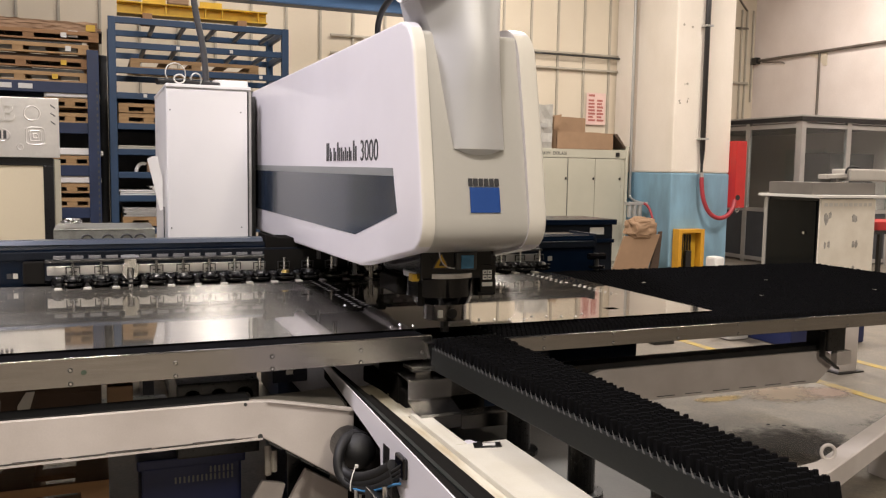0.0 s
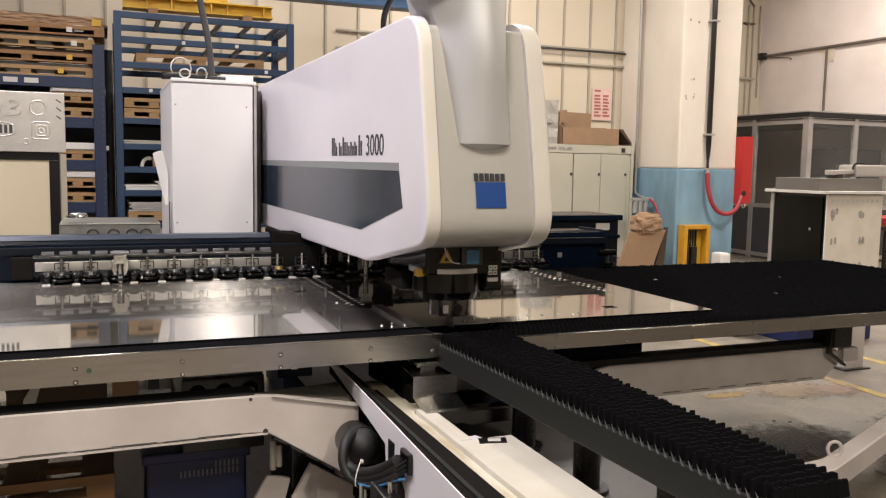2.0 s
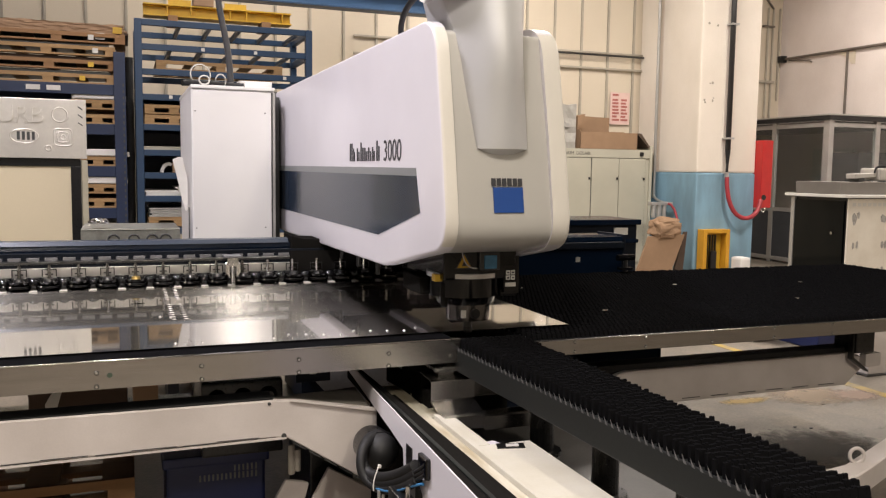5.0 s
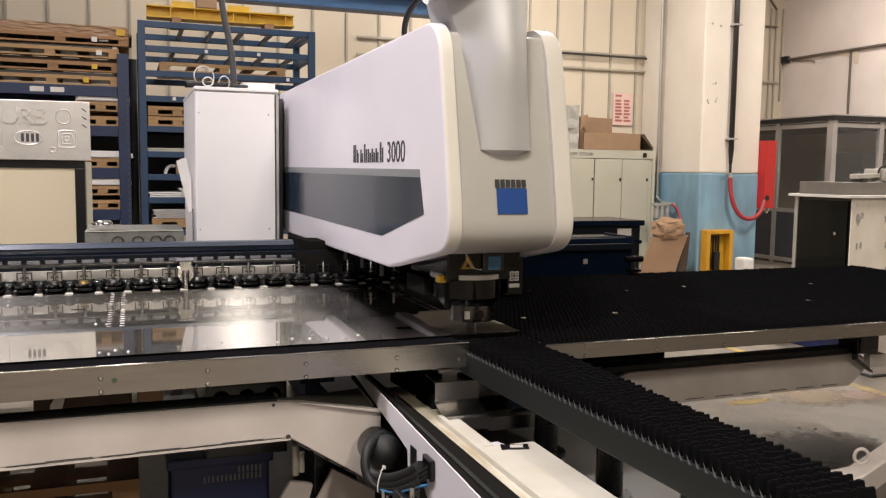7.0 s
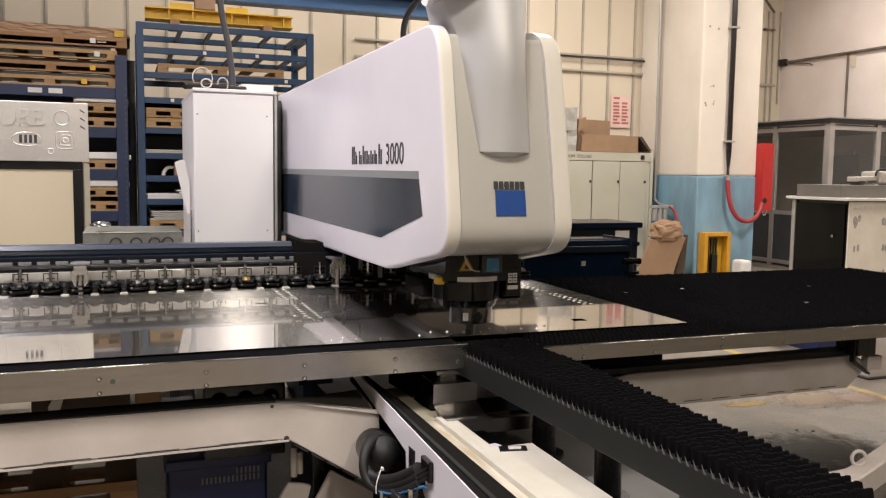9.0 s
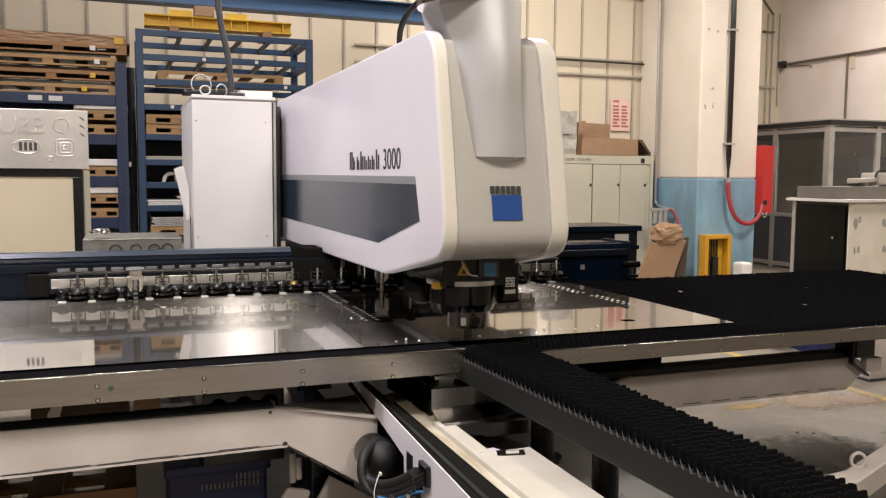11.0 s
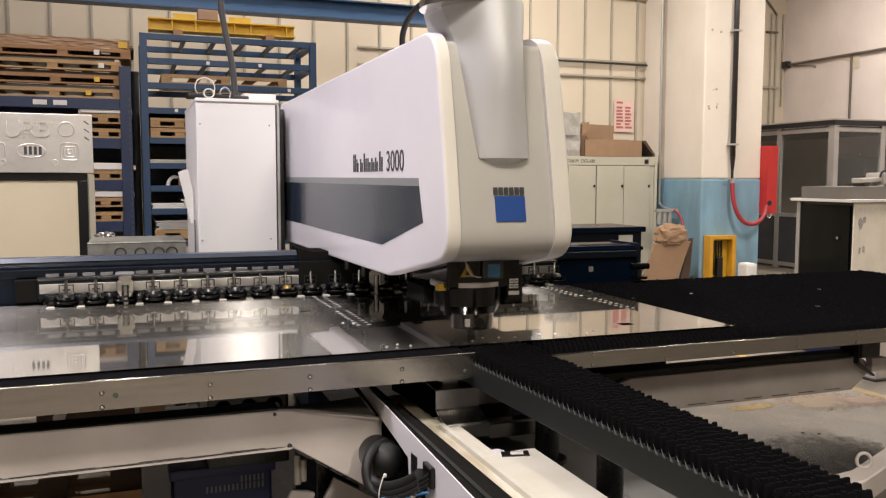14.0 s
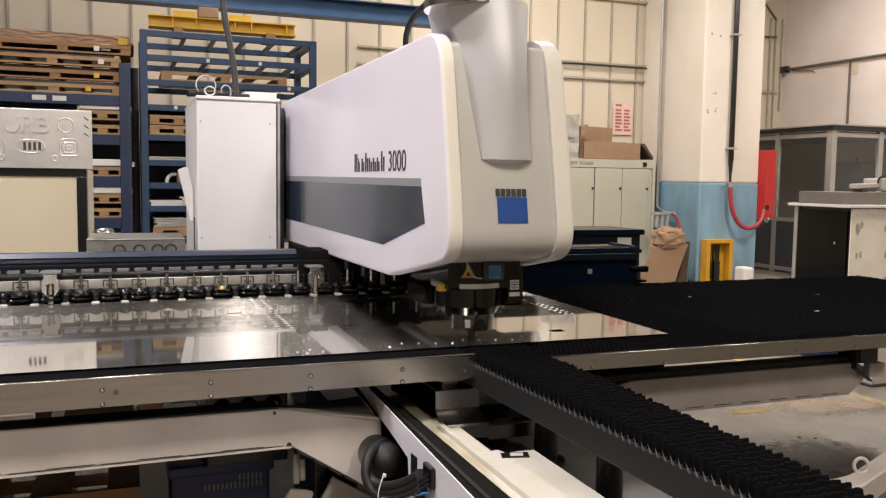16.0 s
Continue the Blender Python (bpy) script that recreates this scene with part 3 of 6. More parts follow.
for i in range(9):
    for z in (0.912, 0.874):
        screw(0.357 + i * 0.325, z, table, r=0.0065)

# cross beam carrying the clamps
BY = 1.66
part("beam", prism([(BY - 0.004, 1.135), (BY + 0.004, 1.157), (BY + 0.3, 1.158), (BY + 0.3, 0.9), (BY, 0.9)], "x", -3.4, 1.74), NAVY, table, "navy blue cross beam")
part("beam_rail", box(-3.4, 1.73, BY - 0.035, BY, 1.085, 1.125, 0.004), NAVYDULL, table)
part("beam_chamfer", prism([(BY - 0.006, 1.158), (BY + 0.012, 1.179), (BY + 0.06, 1.182), (BY + 0.06, 1.158)], "x", -3.4, -0.42), NAVYGLOSS, table, "glossy navy edge strip")
part("end_buffer", rod((1.6, BY - 0.17, 1.04), (1.72, BY - 0.17, 1.04), 0.02, 14), BLACKPLASTIC, table)
part("end_post", rod((1.66, BY - 0.17, 0.95), (1.66, BY - 0.17, 1.06), 0.014, 12), DARKMETAL, table)
part("end_wheel", rod((1.66, BY - 0.17, 0.965), (1.66, BY - 0.17, 0.98), 0.05, 18), BLACKPLASTIC, table)
for x in (-1.70, -1.672, -1.59):
    part("beam_mark", box(x, x + 0.022, BY - 0.003, BY + 0.001, 0.99, 1.016), OFFWHITE if x > -1.7 else INK, table)
part("beam_mark", box(1.40, 1.43, BY - 0.008, BY - 0.003, 1.0, 1.03), ALU, table)
part("beam_chamfer", prism([(BY - 0.006, 1.118), (BY + 0.012, 1.150), (BY + 0.06, 1.165), (BY + 0.06, 1.118)], "x", 0.3, 1.74), NAVY, table, "glossy navy edge strip")
part("beam_end_cap", box(1.74, 1.757, BY - 0.02, BY + 0.31, 0.88, 1.17, 0.004), NAVYDULL, table)
# added black plate, stands in for the machine's shade on the rail
part("rail_shade_plate", box(-0.43, 0.26, BY - 0.1032, BY - 0.0985, 0.985, 1.12, 0.001), RAILBLACK, table, "black plate added as the machine's shade on the rail")
part("cover", prism([(-0.41, 1.196), (-0.40, 1.196), (-0.34, 1.178), (0.3, 1.165), (0.3, 1.12), (-0.41, 1.12)], "y", BY - 0.03, BY + 0.2, 0.003, segments=1), RAILBLACK, table)

TABGREY = mat("dull_grey_tabs", (0.20, 0.20, 0.215), 0.4, metal=0.4, vary=0.2)
BRASS = mat("dull_brass", (0.35, 0.25, 0.08), 0.35, metal=0.8)
rear_box = thing("drive_cabinet", "low navy blue steel drive cabinet behind the table", "cabinet")
part("cabinet_body", box(1.25, 2.51, 2.59, 3.05, 0.0, 1.161, 0.008), NAVYDULL, rear_box)
part("cabinet_lid", box(1.22, 2.535, 2.565, 3.08, 1.161, 1.204, 0.008), NAVY, rear_box, "glossy navy lid")
part("front_lip", box(1.25, 2.51, 2.56, 2.59, 1.02, 1.05, 0.006), NAVY, rear_box)
part("name_plate", box(2.30, 2.424, 2.583, 2.59, 1.085, 1.140), OFFWHITE, rear_box, "blank pale name plate")
part("door_seam", box(1.95, 1.956, 2.586, 2.592, 0.1, 1.0), SEAM, rear_box)
# ---- the clamp carriage and the sheet, both moving with the work ----
carriage = thing("clamp_carriage", "row of black clamps on a bright metal carriage", "clamp rail")
part("carriage_body", box(-2.83, 0.0, BY - 0.09, BY - 0.036, 0.985, 1.085, 0.004), NAVYDULL, carriage)
part("bright_rail", box(-2.82, -0.02, BY - 0.098, BY - 0.09, 1.012, 1.058, 0.002), BRIGHTALU, carriage, "bright metal scale rail")
part("carriage_top", box(-2.83, 0.0, BY - 0.10, BY - 0.03, 1.075, 1.088, 0.003), DARKMETAL, carriage)
part("carriage_end", box(-2.93, -2.83, BY - 0.08, BY - 0.03, 0.97, 1.08, 0.006), RAILBLACK, carriage, "dark end block")
for i in range(34):
    x = -2.79 + i * 0.082
    part("index_tab", box(x, x + 0.058, BY - 0.102, BY - 0.096, 1.092, 1.110, 0.002), TABGREY, carriage)


def dish(x, y, z, r):
    """A shallow black dish: a turned foot, a waist and a wide lip."""
    bm = rod((x, y, z), (x, y, z + 0.012), r * 0.95, 20)
    rod((x, y, z + 0.012), (x, y, z + 0.022), r * 0.7, 20, bm=bm, r2=r * 0.78)
    rod((x, y, z + 0.022), (x, y, z + 0.032), r * 0.9, 20, bm=bm, r2=r)
    return bm


for i in range(21):
    x = -2.70 + i * 0.1335
    clamp = part("clamp", dish(x, BY - 0.15, 0.968, 0.052), BLACKPLASTIC, carriage, "glossy black clamp dish")
    part("clamp_rim", rod((x, BY - 0.15, 0.978), (x, BY - 0.15, 0.9797), 0.0498, 24), DARKMETAL, clamp, "thin metal rim")
    part("clamp_knob", rod((x, BY - 0.15, 0.995), (x, BY - 0.15, 1.012), 0.026, 16, r2=0.018), DARKMETAL if i != 8 else BRASS, clamp)
    part("clamp_jaw", box(x - 0.035, x + 0.035, BY - 0.12, BY - 0.085, 0.966, 1.012, 0.006), BLACK, clamp)
    bm = bmesh.new()
    bmesh.ops.create_uvsphere(bm, u_segments=14, v_segments=9, radius=0.036)
    for v in bm.verts:
        v.co = Vector((v.co.x + x - 0.0667, v.co.y + BY - 0.14, v.co.z * 0.85 + 0.987))
    part("clamp_bulb", bm, BLACKPLASTIC, clamp, "round black cap", smooth=True)
    bm = box(x - 0.034, x + 0.034, BY - 0.112, BY - 0.104, 1.050, 1.055)
    box(x - 0.034, x - 0.029, BY - 0.112, BY - 0.104, 1.018, 1.050, bm=bm)
    box(x + 0.029, x + 0.034, BY - 0.112, BY - 0.104, 1.018, 1.050, bm=bm)
    box(x - 0.018, x + 0.018, BY - 0.112, BY - 0.104, 1.026, 1.032, bm=bm)
    part("clamp_bracket", bm, DARKMETAL, clamp, "dark metal yoke")
    part("clamp_bolt", rod((x, BY - 0.115, 1.0), (x, BY - 0.115, 1.078), 0.008, 10), CHROME, clamp)
    part("clamp_pin", rod((x - 0.03, BY - 0.202, 0.98), (x - 0.03, BY - 0.196, 0.98), 0.005, 8), CHROME, clamp)
    part("clamp_foot", prism([(x - 0.085, BY - 0.20), (x - 0.048, BY - 0.20), (x - 0.053, BY - 0.15), (x - 0.08, BY - 0.15)], "z", 0.9535, 0.957), OFFWHITE, clamp, "pale slide foot")
for x in (-2.43, -1.155):
    part("stop_bracket", prism([(x - 0.04, 1.07), (x - 0.03, 1.075), (x - 0.03, 1.10), (x + 0.03, 1.10), (x + 0.03, 1.075), (x + 0.04, 1.07), (x + 0.04, 1.02), (x + 0.015, 0.99), (x + 0.015, 1.05), (x - 0.015, 1.05), (x - 0.015, 0.99), (x - 0.04, 1.02)], "y", BY - 0.2, BY - 0.17, 0.003, segments=1), CHROME, carriage, "bright forked stop bracket")
    part("stop_cap", box(x - 0.044, x + 0.044, BY - 0.2, BY - 0.1, 1.10, 1.108, 0.002), TABGREY, carriage)
    part("stop_pin", rod((x, BY - 0.185, 0.955), (x, BY - 0.185, 1.05), 0.012, 14), CHROME, carriage)

work_sheet = thing("metal_sheet", "large shiny steel sheet with punched holes and louvres", "sheet metal")
SW, SD, SZ = 3.28, 1.64, 0.951
HOLES = [(-0.445, -0.385, 0.165, 0.215), (-1.66, -1.60, 0.99, 1.015), (-1.24, -1.18, 0.545, 0.56), (-0.90, -0.83, 0.545, 0.56), (-0.36, -0.31, 0.74, 0.755), (-0.62, -0.57, 0.74, 0.755)]


def punched_sheet(w, d, t, holes):
    xs = sorted({-w, 0.0, *(v for h in holes for v in h[:2])})
    ys = sorted({0.0, d, *(v for h in holes for v in h[2:])})
    b = bmesh.new()
    cells = {}
    for i in range(len(xs) - 1):
        for j in range(len(ys) - 1):
            cx, cy = (xs[i] + xs[i + 1]) / 2, (ys[j] + ys[j + 1]) / 2
            if not any(h[0] < cx < h[1] and h[2] < cy < h[3] for h in holes):
                cells[i, j] = 1
    vt = {}

    def v(i, j, z):
        if (i, j, z) not in vt:
            vt[i, j, z] = b.verts.new((xs[i], ys[j], z))
        return vt[i, j, z]

    for i, j in cells:
        b.faces.new((v(i, j, t), v(i + 1, j, t), v(i + 1, j + 1, t), v(i, j + 1, t)))
        b.faces.new((v(i, j + 1, 0), v(i + 1, j + 1, 0), v(i + 1, j, 0), v(i, j, 0)))
        for di, dj, p, q in ((-1, 0, (i, j + 1), (i, j)), (1, 0, (i + 1, j), (i + 1, j + 1)), (0, -1, (i, j), (i + 1, j)), (0, 1, (i + 1, j + 1), (i, j + 1))):
            if (i + di, j + dj) not in cells:
                b.faces.new((v(*p, 0), v(*q, 0), v(*q, t), v(*p, t)))
    return b


part("sheet_plate", punched_sheet(SW, SD, 0.0015, HOLES), SATIN, work_sheet)


LOUVRE = mat("raised_louvre_steel", (0.50, 0.485, 0.46), 0.3, metal=1.0, vary=0.05, bump=0.0)


def louvre(x, y):
    bm = bmesh.new()
    bmesh.ops.create_uvsphere(bm, u_segments=12, v_segments=8, radius=1)
    for v in bm.verts:
        v.co = Vector((x + v.co.x * 0.012, y + v.co.y * 0.006, v.co.z * 0.0036))
    part("louvre", bm, LOUVRE, work_sheet, smooth=True)


for i in range(8):
    for x in (-0.185, -0.150):
        louvre(x, 1.42 - i * 0.055)
        louvre(x + 0.02, 0.92 - i * 0.05)
    for x in (-1.50, -1.452):
        louvre(x, 1.48 - i * 0.055)
        louvre(x, 0.94 - i * 0.055)
FRONT_DIMPLES = [(-1.18 + i * 0.062, 0.055 + 0.05 * ((i * 7) % 4) / 3) for i in range(10)]
for x, y in ((-1.52, 0.06), (-1.47, 0.09), (-1.49, 0.03), (-1.43, 0.05), (-1.55, 0.62), (-1.51, 0.60), *FRONT_DIMPLES):
    part("dimple", rod((x, y, 0.001), (x, y, 0.006), 0.007, 12, r2=0.003), LOUVRE, work_sheet)

# ---- brush strip in front of the punch ----
brush_lane = thing("brush_lane", "black brush topped steel lane before the machine", "brush table")
part("lane_channel", prism([(-0.135, 0.914), (0.13, 0.914), (0.13, 0.83), (0.105, 0.83), (0.105, 0.885), (-0.11, 0.885), (-0.11, 0.83), (-0.135, 0.83)], "y", -1.83, -0.2, 0.003, segments=1), LANEBLACK, brush_lane, "black steel channel")
verts, faces = [], []
for i in range(56):
    y = -1.82 + i * 0.0285
    k = len(verts)
    verts += [(-0.137, y, 0.909), (-0.137, y + 0.011, 0.909), (-0.1365, y + 0.02, 0.931)]
    faces.append((k, k + 1, k + 2))
me = bpy.data.meshes.new("tooth_strip")
me.from_pydata(verts, [], faces)
me.materials.append(mat("dull_tooth_steel", (0.17, 0.165, 0.16), 0.5, vary=0.3))
ob = new("tooth_strip", me)
ob.parent = brush_lane
part("lane_nose", prism([(-0.15, 0.93), (0.14, 0.93), (0.1, 0.80), (-0.12, 0.80)], "y", -0.2, -0.12), BLACK, brush_lane)
for y in (-0.46, -0.88, -1.3, -1.7):
    part("lane_foot", rod((0.1, y, 0.58), (0.1, y, 0.9), 0.042, 24), BLACK, brush_lane)
    part("foot_flange", rod((0.1, y, 0.575), (0.1, y, 0.59), 0.07, 24), BLACK, brush_lane)


def tufts(x0, x1, y0, y1, dx, dy, z0, z1, rad, rng, jag=0.4, skip=0.02):
    verts, faces = [], []
    y, row = y0, 0
    while y < y1:
        x = x0
        while x < x1:
            if rng.random() > skip:
                px, py = x + rng.uniform(-1, 1) * dx * 0.06 + (0.5 * dx if row % 2 else 0), y + rng.uniform(-1, 1) * dy * 0.04
                top = z1 - rng.random() * jag * 0.012
                lx, ly = rng.uniform(-1, 1) * rad * 0.1, rad * 0.55
                k = len(verts)
                for s in range(5):
                    a = 2 * math.pi * s / 5 + 0.3
                    verts.append((px + math.cos(a) * rad * 1.05, py + math.sin(a) * rad * 1.05, z0))
                for s in range(5):
                    a = 2 * math.pi * s / 5 + 0.3
                    verts.append((px + lx + math.cos(a) * rad * 0.75, py + ly + math.sin(a) * rad * 0.45, top))
                faces += [(k + s, k + (s + 1) % 5, k + 5 + (s + 1) % 5, k + 5 + s) for s in range(5)]
                faces.append(tuple(k + 5 + s for s in range(5)))
            x += dx
        y += dy
        row += 1
    me = bpy.data.meshes.new("bristles")
    me.from_pydata(verts, [], faces)
    me.materials.append(BRISTLE)
    return me


rng = random.Random(4)
ob = new("bristles", tufts(-0.122, 0.122, -1.82, -0.2, 0.0105, 0.0285, 0.89, 0.954, 0.0112, rng, 0.55, 0.006))
ob.parent = brush_lane
tagged(ob, "black bristle tufts", kind="stuff")
ob = new("bristles", tufts(0.19, 3.5, -0.155, 1.54, 0.021, 0.023, 0.918, 0.949, 0.0125, rng, 0.5, 0.003))
ob.parent = table
tagged(ob, "black bristle tufts", kind="stuff")
for x, y in ((0.3, 0.25), (0.75, 0.25), (1.2, 0.85), (1.9, 0.3), (1.6, 0.9), (2.4, 0.8), (2.7, 0.3), (0.7, 1.0)):
    part("support_ball", rod((x, y, 0.93), (x, y, 0.951), 0.012, 12), CHROME, table)

# the lane's left edge runs slightly askew
for ob in brush_lane.children:
    if not ob.name.startswith(("lane_foot", "foot_flange")):
        for v in ob.data.vertices:
            if v.co.x < 0:
                v.co.x += -0.042 * (v.co.y + 0.2) * min(1.0, -v.co.x / 0.137)

LEDGE = mat("oil_stained_cream_paint", (0.66, 0.62, 0.52), 0.45, vary=0.15, scale=9, fine=90, second=(0.38, 0.30, 0.17), amount=0.75, stretch=(3, 0.6, 1))
COVERCREAM = mat("dirty_cream_cover_paint", (0.66, 0.63, 0.55), 0.4, vary=0.12, scale=7, fine=120, second=(0.50, 0.45, 0.34), amount=0.4)
# ---- machine base ----
base = thing("welded_underframe", "scuffed white welded machine underframe with guide rails", "underframe")
LEFT = [(-3.3, 0.785), (-0.80, 0.772), (-0.72, 0.765), (-0.43, 0.71), (-0.43, 0.43), (-0.47, 0.45), (-0.757, 0.638), (-0.80, 0.642), (-3.3, 0.625)]
part("side_frame", prism(LEFT, "y", -0.2, -0.17, 0.004, segments=1), FRAMEWHITE, base, "white side frame with welded slots")
part("frame_box", prism([(-3.3, 0.775), (-0.75, 0.76), (-0.5, 0.7), (-0.5, 0.5), (-0.76, 0.655), (-3.3, 0.64)], "y", -0.17, -0.1), BLACK, base)
part("frame_top_mat", box(-3.3, -0.8, -0.19, -0.09, 0.772, 0.78, 0.002), RUBBER, base, "black top mat")
part("frame_lip", prism([(-3.3, 0.617), (-0.757, 0.634), (-0.757, 0.640), (-3.3, 0.625)], "y", -0.206, -0.196), FRAMEWHITE, base)
for i in range(8):
    xa, xb = -0.99 - i * 0.27, -0.85 - i * 0.27
    za = 0.645 + (xa + 0.80) * 0.0068
    part("weld_slot", box(xa, xb, -0.2025, -0.199, za + 0.001, za + 0.0035), SEAM, base)
    part("lip_gap", box(xa - 0.11, xa, -0.2022, -0.199, za - 0.003, za - 0.001), SEAM, base)
part("lug_hole", rod((-0.765, -0.203, 0.645), (-0.765, -0.199, 0.645), 0.009, 14), SEAM, base)
for k in range(5):
    a, b = -0.735 + k * 0.056, -0.690 + k * 0.056
    part("weld_slot", prism([(a, 0.631 - (a + 0.757) * 0.655), (b, 0.631 - (b + 0.757) * 0.655), (b, 0.635 - (b + 0.757) * 0.655), (a, 0.635 - (a + 0.757) * 0.655)], "y", -0.2025, -0.199), SEAM, base)
part("lug_hole", rod((-0.815, -0.203, 0.762), (-0.815, -0.199, 0.762), 0.006, 10), SEAM, base)
part("gusset_flange", prism([(-0.745, 0.7675), (-0.43, 0.714), (-0.43, 0.703)], "y", -0.212, -0.2), FRAMEWHITE, base, "thin white top flange")
bm = prism([(-0.80, -0.168), (-0.455, -0.168), (-0.43, 0.12), (-0.50, 0.05)], "z", -0.004, 0.0)
for v in bm.verts:
    v.co.z += 0.774 - max(0.0, v.co.x + 0.74) * 0.2
part("gusset_plate", bm, mat("oily_grey_plate", (0.16, 0.145, 0.125), 0.45, vary=0.3, scale=12), base, "oily grey top plate")
RIGHT = [(0.70, 0.665), (0.80, 0.692), (2.12, 0.692), (2.22, 0.64), (2.08, 0.53), (1.0, 0.53)]
part("side_frame", prism(RIGHT, "y", 0.08, 0.11, 0.004, segments=1), FRAMEWHITE, base, "white side frame with welded slots")
part("frame_box", prism([(0.6, 0.69), (2.1, 0.69), (2.06, 0.545), (0.9, 0.545)], "y", 0.11, 0.17), BLACK, base)
part("frame_top_mat", box(0.2, 2.16, 0.09, 0.18, 0.693, 0.72, 0.003), RUBBER, base, "black top mat")
for i in range(6):
    part("weld_slot", box(1.1 + i * 0.16, 1.2 + i * 0.16, 0.077, 0.081, 0.543, 0.546), SEAM, base)
part("end_block", box(2.07, 2.19, 0.02, 0.16, 0.70, 0.86, 0.008), BLACK, base)
part("end_plate", box(2.16, 2.26, 0.04, 0.08, 0.62, 0.69, 0.004), FRAMEWHITE, base)
part("end_bracket", prism([(2.06, 0.80), (2.07, 0.80), (2.07, 0.68), (2.17, 0.61), (2.17, 0.60), (2.06, 0.67)], "y", 0.03, 0.06), DARKMETAL, base)
part("leg", box(-2.9, -2.6, -0.1, 0.1, 0.0, 0.64, 0.006), FRAMEWHITE, base)
part("leg", box(0.25, 0.6, 0.2, 0.7, 0.0, 0.86, 0.006), NAVY, base, "navy steel pedestal")
part("leg", box(-0.62, -0.45, 0.06, 0.5, 0.0, 0.6, 0.006), BLACK, base)
part("pedestal_skirt", box(0.3, 1.28, 0.5, 1.3, 0.56, 0.80, 0.006), NAVY, base)
# guide rail running out towards the operator
def rail_x(y):
    return -0.430 + 0.041 * (y - 0.03)


# upright edge plate of the rail, cut away round the hoses
RAIL = [(0.3, 0.78), (-2.3, 0.78), (-2.3, 0.40), (-0.66, 0.40), (-0.60, 0.58), (-0.585, 0.69), (-0.42, 0.704), (0.3, 0.752)]
bm = prism(RAIL, "x", -0.002, 0.002)
for v in bm.verts:
    v.co.x += rail_x(v.co.y)
plate = part("rail_side", bm, WHITE, base, "white rail edge plate")
for y0, y1, z0, z1 in ((-0.69, -0.625, 0.655, 0.72), (-0.69, -0.625, 0.60, 0.645)):
    bm = prism([(y0, z0), (y1, z0), (y1, z1), (y0, z1 + 0.004)], "x", -0.004, -0.0018)
    for v in bm.verts:
        v.co.x += rail_x(v.co.y)
    part("plate_window", bm, BLACK, base, "dark cut-out in the plate")
for ya, za, yb, zb in ((-0.80, 0.57, -0.73, 0.66), (-1.0, 0.55, -0.93, 0.61)):
    bm = prism([(ya, za), (yb, za), (yb, zb), (ya, za + 0.5 * (zb - za))], "x", -0.004, -0.0018)
    for v in bm.verts:
        v.co.x += rail_x(v.co.y)
    part("plate_hole", bm, BLACK, base, "dark cut-out in the plate")
part("guide_bar", prism([(rail_x(0.3) + 0.005, 0.3), (-0.370, 0.3), (-0.345, -2.3), (rail_x(-2.3) + 0.005, -2.3)], "z", 0.70, 0.752, 0.004, segments=1), RAILBLACK, base, "black guide bar")
part("bar_ridge", prism([(-0.404, 0.3), (-0.392, 0.3), (-0.43, -2.3), (-0.445, -2.3)], "z", 0.752, 0.758), LANEBLACK, base)
part("bar_ridge", prism([(-0.421, 0.3), (-0.416, 0.3), (-0.495, -2.3), (-0.503, -2.3)], "z", 0.752, 0.764), LANEBLACK, base)
part("rail_core", box(-0.40, -0.30, -2.3, 0.0, 0.3, 0.70), RAILBLACK, base)
part("rail_ledge", box(-0.374, -0.262, -2.3, -0.30, 0.60, 0.695, 0.003), LEDGE, base, "oil stained ledge")
part("rail_ledge", prism([(-0.374, 0.16), (-0.235, 0.16), (-0.225, -0.02), (-0.19, -0.07), (-0.20, -0.30), (-0.374, -0.30)], "z", 0.60, 0.6935, 0.003, segments=1), LEDGE, base, "oil stained ledge")
part("ledge_nut", rod((-0.235, -0.02, 0.695), (-0.235, -0.02, 0.705), 0.008, 6), CHROME, base)
part("cover_lip", box(-0.262, -0.243, -2.3, -0.33, 0.64, 0.712, 0.003), COVERCREAM, base)
part("cover_joint", box(-0.243, -0.235, -2.3, -0.345, 0.64, 0.697), SEAM, base)
part("long_cover", box(-0.235, -0.05, -2.3, -0.66, 0.60, 0.70, 0.005), COVERCREAM, base, "white long cover with a label")
part("long_cover", box(-0.235, -0.188, -0.658, -0.325, 0.60, 0.6995, 0.003), COVERCREAM, base, "white long cover with a label")
part("cover_label", prism([(-0.172, -0.665), (-0.085, -0.685), (-0.10, -0.73), (-0.187, -0.71)], "z", 0.699, 0.7025), DARKMETAL, base, "dark metallic label")
part("label_mark", prism([(-0.145, -0.68), (-0.105, -0.69), (-0.115, -0.715), (-0.155, -0.705)], "z", 0.7025, 0.7035), OFFWHITE, base)
part("deck_plate", box(-0.05, 0.75, -2.3, 0.1, 0.555, 0.575, 0.003), mat("grey_deck_plate", (0.09, 0.086, 0.084), 0.45, vary=0.2), base, "grey deck plate")
part("white_tab", prism([(-0.185, -0.56), (-0.13, -0.55), (-0.10, -0.64), (-0.185, -0.65)], "z", 0.66, 0.672), WHITE, base)
part("trough", box(-0.185, -0.05, -0.655, 0.25, 0.5, 0.6), BLACK, base)


# stepped stainless brackets beneath the lane, bent from thick sheet
def bent(points, x0, x1, thick=0.004):
    back = [(y + thick, z - thick) for y, z in points]
    return prism(points + back[::-1], "x", x0, x1)


